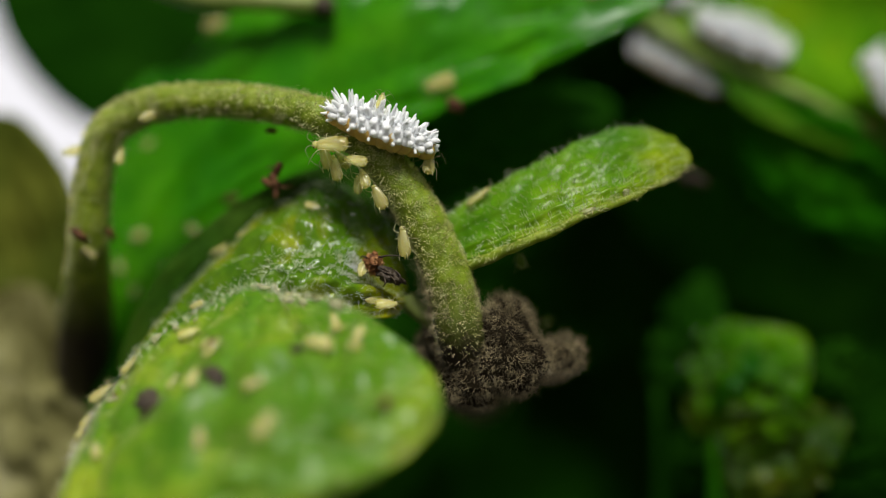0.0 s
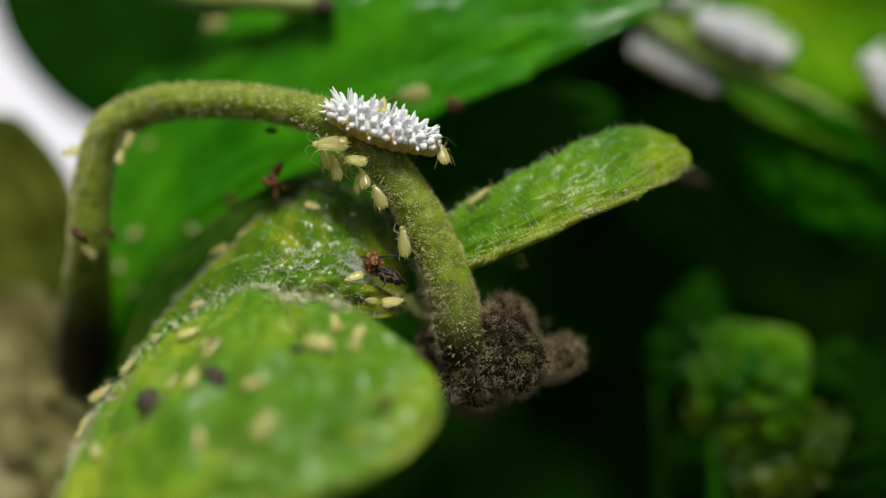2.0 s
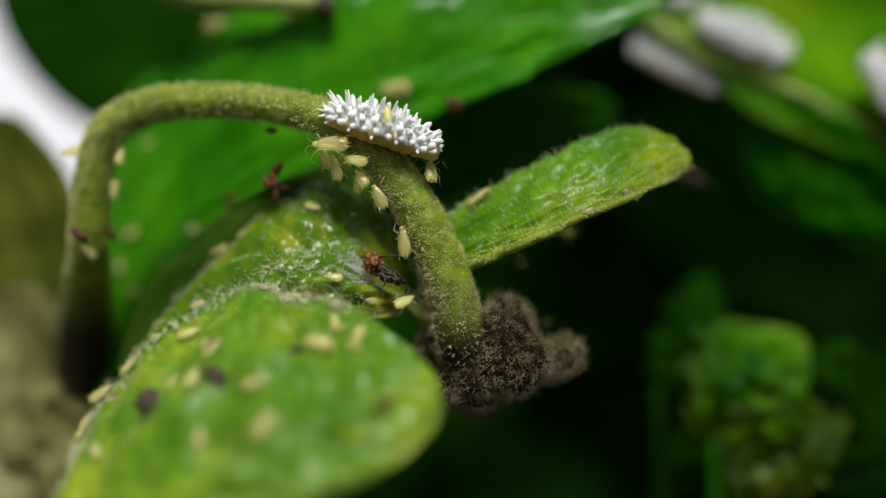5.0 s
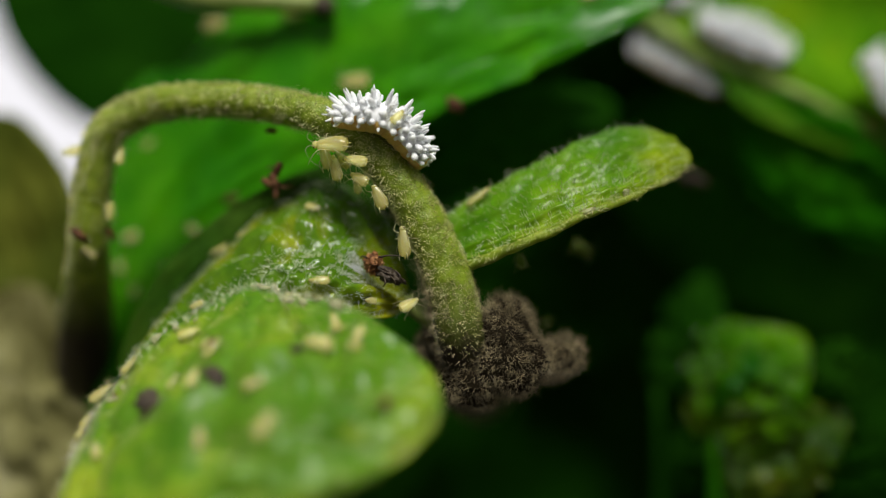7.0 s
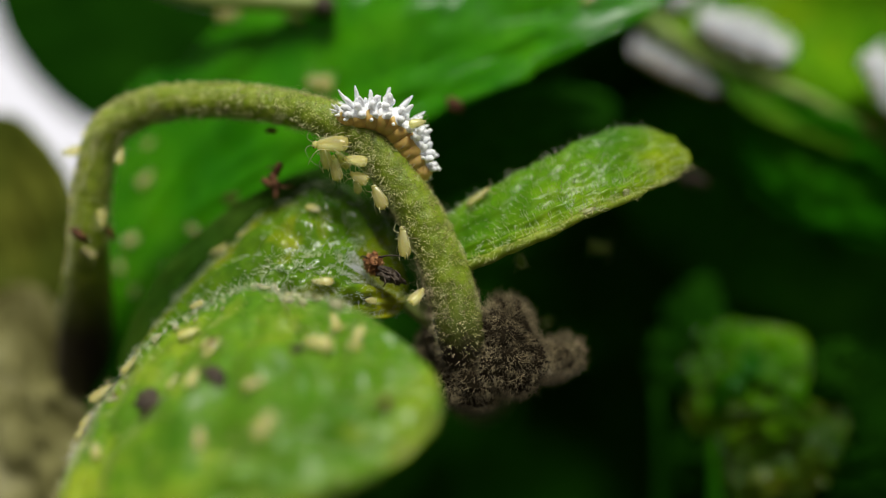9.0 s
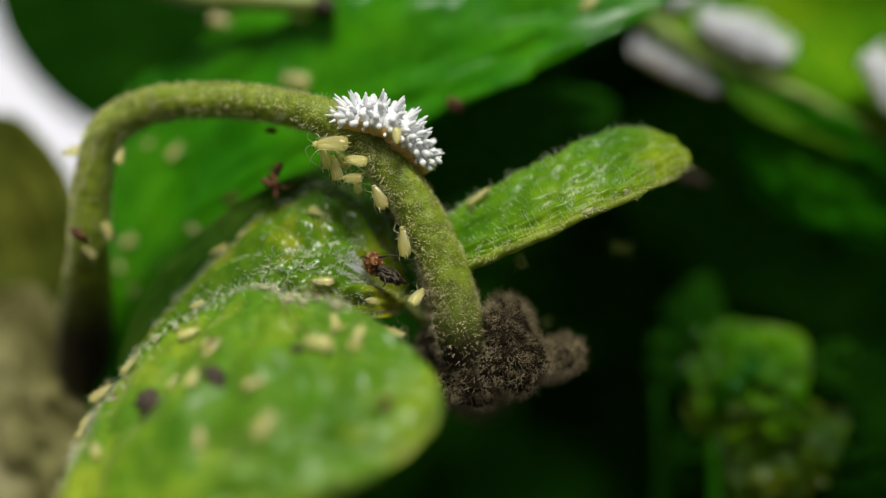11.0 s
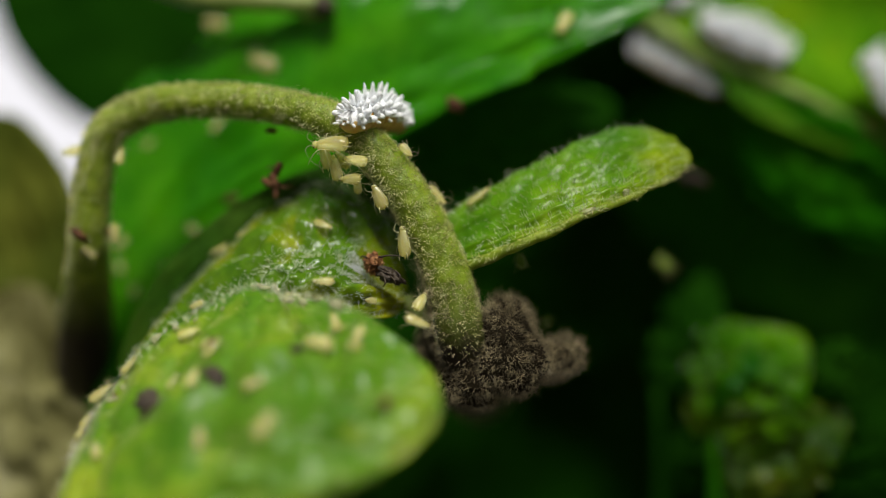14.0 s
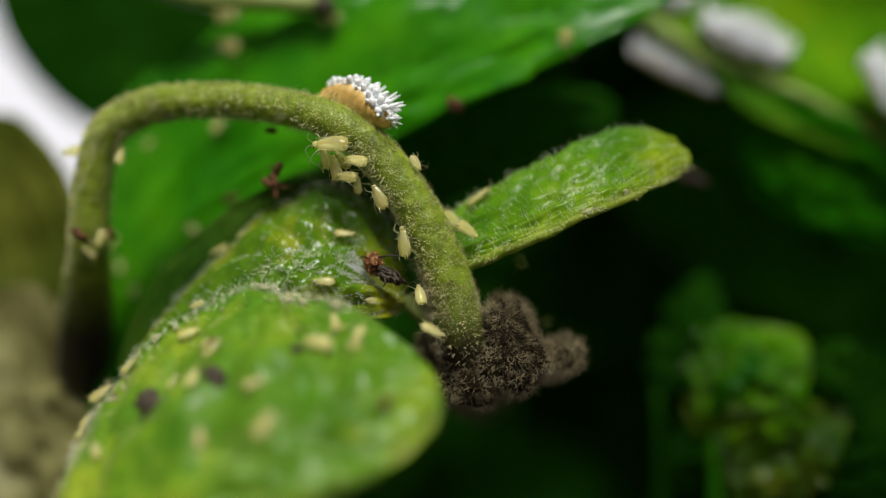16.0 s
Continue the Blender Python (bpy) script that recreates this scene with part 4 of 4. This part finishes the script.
def dead_insect():
    thing = tagged(new("dead_insect"), "dried orange and black shrivelled insect skin on the leaf", "dead insect")
    body = part("abdomen", blob_geo(0.36, 7, 0.5, 3.2, (0.85, 0.8, 1.0), 4), M_RUST, thing)
    body.matrix_basis = at(-2.46, -0.30, -0.52)
    chest = part("thorax", blob_geo(0.36, 8, 0.6, 2.2, (1.5, 0.8, 0.6), 4), M_BLACK, thing)
    chest.matrix_basis = at(-1.93, -0.30, -0.89, 0, 25, 0)
    for pts in ([(-1.86, -0.50, -0.93), (-1.69, -0.70, -1.09), (-1.65, -0.60, -1.32)], [(-2.06, -0.50, -0.97), (-2.00, -0.80, -1.16), (-2.09, -0.70, -1.32)], [(-2.25, -0.50, -0.29), (-1.85, -0.70, -0.22), (-1.42, -0.70, -0.25)], [(-1.66, -0.40, -0.77), (-1.50, -0.60, -0.93), (-1.54, -0.60, -1.17)], [(-2.61, -0.40, -0.33), (-2.80, -0.60, -0.25), (-2.88, -0.60, -0.33)]):
        part("leg", tube_geo(spline(pts, 8), lerp_list([0.04, 0.03, 0.015], 8), 5), M_BLACK, thing)
    rng = random.Random(21)
    roots = []
    for _ in range(160):
        d = Vector((rng.gauss(0, 1), rng.gauss(-0.4, 1), rng.gauss(0.2, 1))).normalized()
        roots.append((Vector((-2.46, -0.30, -0.52)) + d * 0.28, d))
    tagged(part("bristle", hair_geo(roots, 0.16, 0.010, 0.8, rng, 1.6), M_RUST, thing), kind="stuff")
    return thing


dead_insect()

# ---- what moves ----
def body_pose(place, along, up):
    """A pose with x exactly along and z as near to up as can be."""
    x = Vector(along).normalized()
    z = Vector(up)
    z = (z - x * z.dot(x)).normalized()
    return Matrix.Translation(Vector(place) * MM) @ Matrix((x, z.cross(x), z)).transposed().to_4x4()


def larva_rows(keys, size=1.0):
    """Poses of each segment from rows of time, tail, middle, head (places in millimetres) and the lean of the back to the front at tail and head."""
    rows = [[] for _ in range(SEGMENTS)]
    for t, tail, middle, head, tail_lean, head_lean in keys:
        path = spline([tail, middle, head], 40)
        total = [0.0]
        for a, b in zip(path, path[1:]):
            total.append(total[-1] + (b - a).length)
        for k in range(SEGMENTS):
            want = total[-1] * k / (SEGMENTS - 1)
            i = max(j for j in range(40) if total[j] <= want + 1e-9)
            c = path[i].lerp(path[i + 1], (want - total[i]) / max(total[i + 1] - total[i], 1e-9))
            tan = path[min(i + 3, 40)] - path[max(i - 2, 0)]
            lean = radians(tail_lean + (head_lean - tail_lean) * k / (SEGMENTS - 1))
            rows[k].append((t, body_pose(c / size, tan, Vector((0, -math.sin(lean), math.cos(lean))))))
    return rows


def leaf_rows(leaf, keys, size):
    return [(t, leaf_pose(leaf, s, v, heading, size)) for t, s, v, heading in keys]


def free_rows(keys, up):
    return [(t, facing(place, turned(heading), up)) for t, place, heading in keys]


def moving_aphid(label, size):
    return tagged(aphid(Matrix.Identity(4), size), label, group="walking aphids")


rider = moving_aphid("pale aphid walking over the white larva", 0.56)
prey = moving_aphid("yellowish aphid caught at the larva's head", 0.8)
crowd_walker = moving_aphid("pale yellow aphid shifting among the others on the stem", 0.72)
hollow_walker = moving_aphid("pale aphid walking in the hollow beside the stem", 0.72)
skin_walker = moving_aphid("pale aphid walking beside the dead insect", 0.68)
rim_walker = moving_aphid("pale aphid walking along a leaf's rim", 0.8)
far_side_walker = moving_aphid("pale aphid walking over the puckered leaf", 0.7)
stem_walker = moving_aphid("pale aphid walking down the bent stem", 0.62)
glossy_walker = moving_aphid("pale aphid walking across the glossy leaf", 1.1)
lone_walker = moving_aphid("pale aphid walking up the glossy leaf", 0.75)
slow_walker = moving_aphid("pale aphid creeping over the glossy leaf", 0.65)
top_walker = moving_aphid("pale aphid walking near the leaf's top", 0.9)
edge_walker = moving_aphid("pale aphid walking by the glossy leaf's edge", 0.9)
high_walker = moving_aphid("pale aphid walking high on the glossy leaf", 0.9)
follower = moving_aphid("pale aphid walking behind the stem", 0.85)
shade_walker = green(moving_aphid("dull green aphid walking in deep shade", 0.75))


def motions():
    keys = [
        (0.0, (-3.63, -0.60, 4.67), (-2.00, -0.80, 4.02), (-0.67, -0.50, 3.54), 22, 22),
        (2.0, (-3.67, -0.60, 4.71), (-2.00, -0.80, 4.06), (-0.59, -0.50, 3.66), 22, 22),
        (3.5, (-3.71, -0.60, 4.63), (-2.04, -0.80, 4.14), (-0.43, -0.50, 3.82), 22, 22),
        (4.2, (-3.71, -0.60, 4.63), (-2.04, -0.80, 4.14), (-0.47, -0.50, 3.78), 22, 22),
        (6.3, (-3.59, -0.60, 4.58), (-2.00, -0.80, 4.10), (-0.75, -0.50, 3.14), 22, 22),
        (7.0, (-3.47, -0.60, 4.60), (-1.92, -0.80, 4.46), (-0.88, -0.30, 3.28), 26, 26),
        (8.0, (-3.43, -0.60, 4.63), (-1.89, -0.60, 4.44), (-0.88, 0.00, 3.18), 8, -8),
        (9.0, (-3.30, -0.50, 4.66), (-1.83, -0.20, 4.44), (-0.84, 0.20, 2.80), 12, -14),
        (9.2, (-3.30, -0.50, 4.66), (-1.83, -0.20, 4.44), (-0.84, 0.20, 2.80), 12, -14),
        (11.3, (-3.36, -0.50, 4.57), (-1.93, -0.60, 4.40), (-0.72, 0.20, 3.23), 32, 30),
        (12.0, (-3.36, -0.50, 4.61), (-2.06, -0.50, 4.57), (-1.06, 0.80, 3.48), 32, 34),
        (13.0, (-3.28, -0.50, 4.57), (-2.26, -0.30, 4.63), (-1.46, 1.30, 4.08), 32, 32),
        (13.6, (-3.19, -0.60, 4.52), (-2.35, -0.20, 4.68), (-1.49, 1.60, 4.38), 22, 20),
        (14.0, (-3.14, -0.80, 4.42), (-2.49, 0.20, 4.80), (-1.74, 1.60, 4.65), 20, 20),
        (14.4, (-2.15, -0.75, 4.36), (-2.48, 0.30, 4.85), (-3.05, 1.40, 5.06), 20, 5),
        (14.7, (-2.05, -0.65, 4.36), (-2.60, 0.30, 4.90), (-3.35, 1.35, 5.16), 15, -20),
        (15.0, (-2.08, -0.50, 4.43), (-2.83, 0.40, 5.02), (-3.74, 1.20, 5.30), 5, -50),
        (16.0, (-2.18, -0.20, 4.66), (-3.06, 0.25, 5.20), (-4.05, 0.85, 5.38), -15, -85),
    ]
    for seg, rows in zip(larva_segments, larva_rows(keys)):
        walk(seg, rows)
    keys = [
        (0.0, (11.30, 9.60, 9.60), (12.95, 9.60, 8.93), (14.48, 9.60, 8.36), 35, 35),
        (8.0, (11.40, 9.60, 9.58), (13.01, 9.60, 8.90), (14.52, 9.60, 8.36), 35, 35),
        (16.0, (11.52, 9.60, 9.56), (13.10, 9.60, 8.88), (14.55, 9.60, 8.38), 35, 35),
    ]
    for seg, rows in zip(far_segments, larva_rows(keys, 0.98)):
        walk(seg, rows)
    keys = [(t, (18.17, 8.70, 7.83), (19.01, 8.70, 6.51), (19.73, 8.70, 5.32), 30, 30) for t in (0.0, 16.0)]
    for seg, rows in zip(third_segments, larva_rows(keys, 0.95)):
        walk(seg, rows)
    keys = [(t, (8.25, 10.60, 12.04), (9.37, 10.60, 11.49), (10.37, 10.60, 10.86), 30, 30) for t in (0.0, 16.0)]
    for seg, rows in zip(fourth_segments, larva_rows(keys, 0.95)):
        walk(seg, rows)
    keys = [(t, (8.60, 10.45, 8.62), (10.24, 10.45, 7.83), (11.92, 10.45, 7.05), 25, 25) for t in (0.0, 16.0)]
    for seg, rows in zip(fifth_segments, larva_rows(keys, 0.78)):
        walk(seg, rows)

    front_up = (0, -0.95, 0.25)
    walk(rider, free_rows([(0.0, (-2.13, -1.00, 5.10), 80), (1.5, (-2.16, -1.10, 5.01), 80), (2.5, (-1.97, -1.50, 4.85), 85), (3.5, (-1.94, -1.70, 4.71), 90), (4.2, (-1.92, -1.70, 4.67), 90), (6.3, (-1.77, -1.70, 4.53), 70), (7.0, (-1.56, -1.60, 4.49), 50), (8.0, (-1.09, -1.30, 4.44), 30), (9.0, (-0.90, -1.00, 4.36), 10), (9.2, (-0.94, -1.00, 4.28), -10),
                           (10.2, (-1.31, -1.50, 3.96), -60), (11.3, (-1.66, -1.50, 3.88), -95), (12.0, (-1.74, -1.50, 3.84), -100), (12.5, (-1.59, -1.30, 3.78), -80), (13.0, (-1.41, -0.90, 3.74), -60), (13.6, (-1.36, -0.70, 3.60), -60), (14.0, (-1.30, -0.50, 3.46), -50), (15.0, (-1.09, -0.40, 3.33), -50), (16.0, (-0.97, -0.40, 3.03), -58)], front_up))
    walk(prey, free_rows([(0.0, (-0.49, -0.50, 2.98), 75), (1.0, (-0.47, -0.50, 2.95), 80), (1.5, (-0.51, -0.50, 2.95), 85), (2.0, (-0.02, -0.50, 3.34), 100), (2.5, (-0.06, -0.50, 3.22), 95), (3.5, (-0.20, -0.50, 3.16), 90), (4.0, (-0.38, -0.50, 2.89), 80), (4.2, (-0.40, -0.50, 2.87), 80), (6.3, (-0.54, -0.20, 2.29), 90), (6.8, (-0.86, 0.80, 2.22), 90), (7.5, (-1.01, 1.20, 2.08), 60),
                          (12.0, (-0.99, 1.20, 2.12), 20), (13.0, (-0.78, 1.00, 2.27), -20), (13.5, (-0.61, 0.70, 2.15), -40), (14.0, (-0.26, 0.30, 1.93), -45), (14.5, (-0.10, 0.00, 1.78), -45), (15.2, (0.44, -0.30, 1.25), -40), (16.0, (0.85, -0.50, 0.69), -35)], (0.35, -0.85, 0.4)))
    walk(follower, free_rows([(0.0, (-0.33, 1.30, 1.15), 20), (14.0, (-0.29, 1.30, 1.26), 10), (15.2, (0.08, 0.90, 1.29), -20), (16.0, (0.34, 0.60, 1.05), -40)], (0.35, -0.85, 0.4)))
    walk(crowd_walker, free_rows([(0.0, (-2.74, -0.85, 2.43), 113), (4.2, (-2.80, -0.85, 2.43), 120), (6.5, (-2.88, -0.90, 2.43), 145), (9.2, (-2.90, -0.90, 2.47), 150), (11.3, (-3.15, -0.90, 2.45), 172), (14.5, (-3.19, -0.90, 2.43), 172), (16.0, (-3.31, -0.90, 2.51), 165)], (-0.3, -0.85, 0.3)))
    walk(hollow_walker, free_rows([(0.0, (-1.99, -0.70, -1.91), 5), (1.5, (-1.85, -0.70, -1.87), 10), (2.5, (-1.69, -0.70, -1.81), 20), (3.5, (-1.53, -0.70, -1.77), 30), (7.0, (-1.20, -0.70, -1.93), 38), (8.0, (-1.06, -0.70, -1.83), 45), (9.2, (-0.91, -0.70, -1.65), 55), (12.5, (-0.91, -0.70, -1.75), 58), (14.2, (-0.79, -0.70, -1.85), 65), (15.0, (-0.79, -0.70, -1.71), 90), (16.0, (-0.79, -0.70, -1.61), 97)], (0.1, -0.85, 0.5)))
    walk(skin_walker, free_rows([(0.0, (-2.81, -0.40, -0.69), 260), (1.0, (-2.99, -0.50, -0.79), 240), (2.0, (-3.07, -0.80, -0.97), 220), (3.0, (-3.11, -0.80, -0.93), 200), (4.0, (-3.32, -0.95, -0.94), 185), (6.5, (-4.25, -1.50, -1.04), 180), (7.5, (-4.15, -1.50, -1.08), 185), (9.2, (-4.09, -1.50, -1.10), 182), (16.0, (-4.05, -1.50, -1.10), 182)], (0.05, -0.7, 0.7)))
    walk(rim_walker, free_rows([(0.0, (-2.00, -1.60, -3.45), 30), (10.4, (-1.92, -1.80, -3.28), 20), (11.3, (-1.55, -2.40, -2.63), 0), (12.0, (-1.17, -2.40, -2.61), -15), (12.5, (-1.02, -2.40, -2.55), -20), (13.3, (-0.89, -2.30, -2.57), -15), (14.2, (-0.87, -2.20, -2.41), -25), (15.0, (-0.69, -2.00, -2.57), -30), (16.0, (-0.38, -1.80, -2.74), -30)], (0.3, -0.6, 0.7)))
    walk(far_side_walker, free_rows([(0.0, (-4.66, 0.90, 1.54), -40), (9.0, (-4.61, 0.80, 1.45), -40), (12.5, (-4.46, 0.55, 1.15), -50), (13.3, (-4.42, 0.40, 1.01), -50), (14.2, (-4.26, 0.20, 0.83), -45), (15.0, (-4.17, 0.15, 0.66), -20), (15.6, (-3.82, 0.00, 0.58), -12), (16.0, (-3.50, 0.05, 0.56), -8)], (0.0, -0.6, 0.8)))
    walk(stem_walker, free_rows([(0.0, (-10.78, 1.40, 4.87), 205), (1.0, (-11.13, 1.50, 4.53), 225), (2.0, (-11.59, 1.80, 4.02), 240), (3.0, (-12.00, 2.10, 3.36), 255), (4.0, (-12.13, 2.30, 2.59), 268), (6.5, (-12.38, 2.10, 1.74), 265), (7.5, (-12.39, 2.20, 1.23), 265), (8.5, (-12.50, 1.90, 1.24), 268), (9.2, (-12.63, 1.90, 1.11), 272), (11.3, (-12.43, 2.20, 0.67), 290), (12.5, (-12.28, 2.30, 0.63), 280), (14.2, (-12.26, 2.30, 0.63), 262), (15.0, (-12.40, 2.30, 0.63), 250), (16.0, (-12.71, 2.10, 0.42), 240)], (0.4, -0.9, 0.1)))
    walk(glossy_walker, leaf_rows(back, [(0.0, 0.680, -0.516, 195), (1.5, 0.651, -0.470, 185), (3.5, 0.636, -0.411, 180), (4.2, 0.633, -0.406, 178), (6.3, 0.601, -0.050, 175), (7.0, 0.583, 0.027, 175), (8.0, 0.569, 0.080, 178), (9.0, 0.546, 0.128, 170), (12.5, 0.511, 0.308, 160), (14.5, 0.487, 0.546, 155), (16.0, 0.467, 0.727, 150)], 1.1))
    walk(lone_walker, leaf_rows(back, [(0.0, 0.230, 0.790, 60), (6.3, 0.240, 0.800, 60), (7.5, 0.262, 0.763, 55), (8.5, 0.302, 0.550, 45), (9.2, 0.312, 0.470, 35), (11.3, 0.366, 0.304, 40), (12.0, 0.388, 0.269, 45), (12.5, 0.405, 0.314, 50), (16.0, 0.417, 0.258, 50)], 1.0))
    walk(slow_walker, leaf_rows(back, [(0.0, 0.256, 0.251, 200), (4.2, 0.250, 0.362, 200), (9.2, 0.242, 0.380, 200), (16.0, 0.230, 0.571, 210)], 0.9))
    walk(top_walker, leaf_rows(back, [(0.0, 0.463, 1.000, 20), (8.0, 0.463, 1.000, 10), (9.0, 0.480, 1.000, 0), (12.5, 0.463, 1.000, -20), (14.5, 0.466, 1.000, 0), (16.0, 0.479, 1.000, 0)], 0.9))
    walk(high_walker, leaf_rows(back, [(0.0, 0.548, 0.678, -20), (11.3, 0.554, 0.597, -20), (13.5, 0.565, 0.571, -10), (16.0, 0.583, 0.485, 0)], 0.9))
    walk(edge_walker, leaf_rows(back, [(0.0, 0.893, -0.010, 250), (9.2, 0.883, 0.000, 250), (12.5, 0.868, -0.140, 245), (14.5, 0.841, -0.505, 250), (16.0, 0.842, -0.647, 260)], 0.9))
    walk(shade_walker, free_rows([(0.0, (3.71, 3.60, 1.62), -20), (4.2, (4.38, 3.60, 1.05), -30), (6.5, (5.18, 3.60, 0.12), -30), (7.5, (5.48, 3.60, -0.03), -28), (9.0, (6.00, 3.60, 0.05), -10), (11.5, (7.07, 3.60, 0.00), -5), (13.0, (8.04, 3.60, -0.26), -35), (14.5, (9.43, 8.00, -0.92), -50), (16.0, (10.9, 11.50, -2.40), -50)], front_up))


motions()
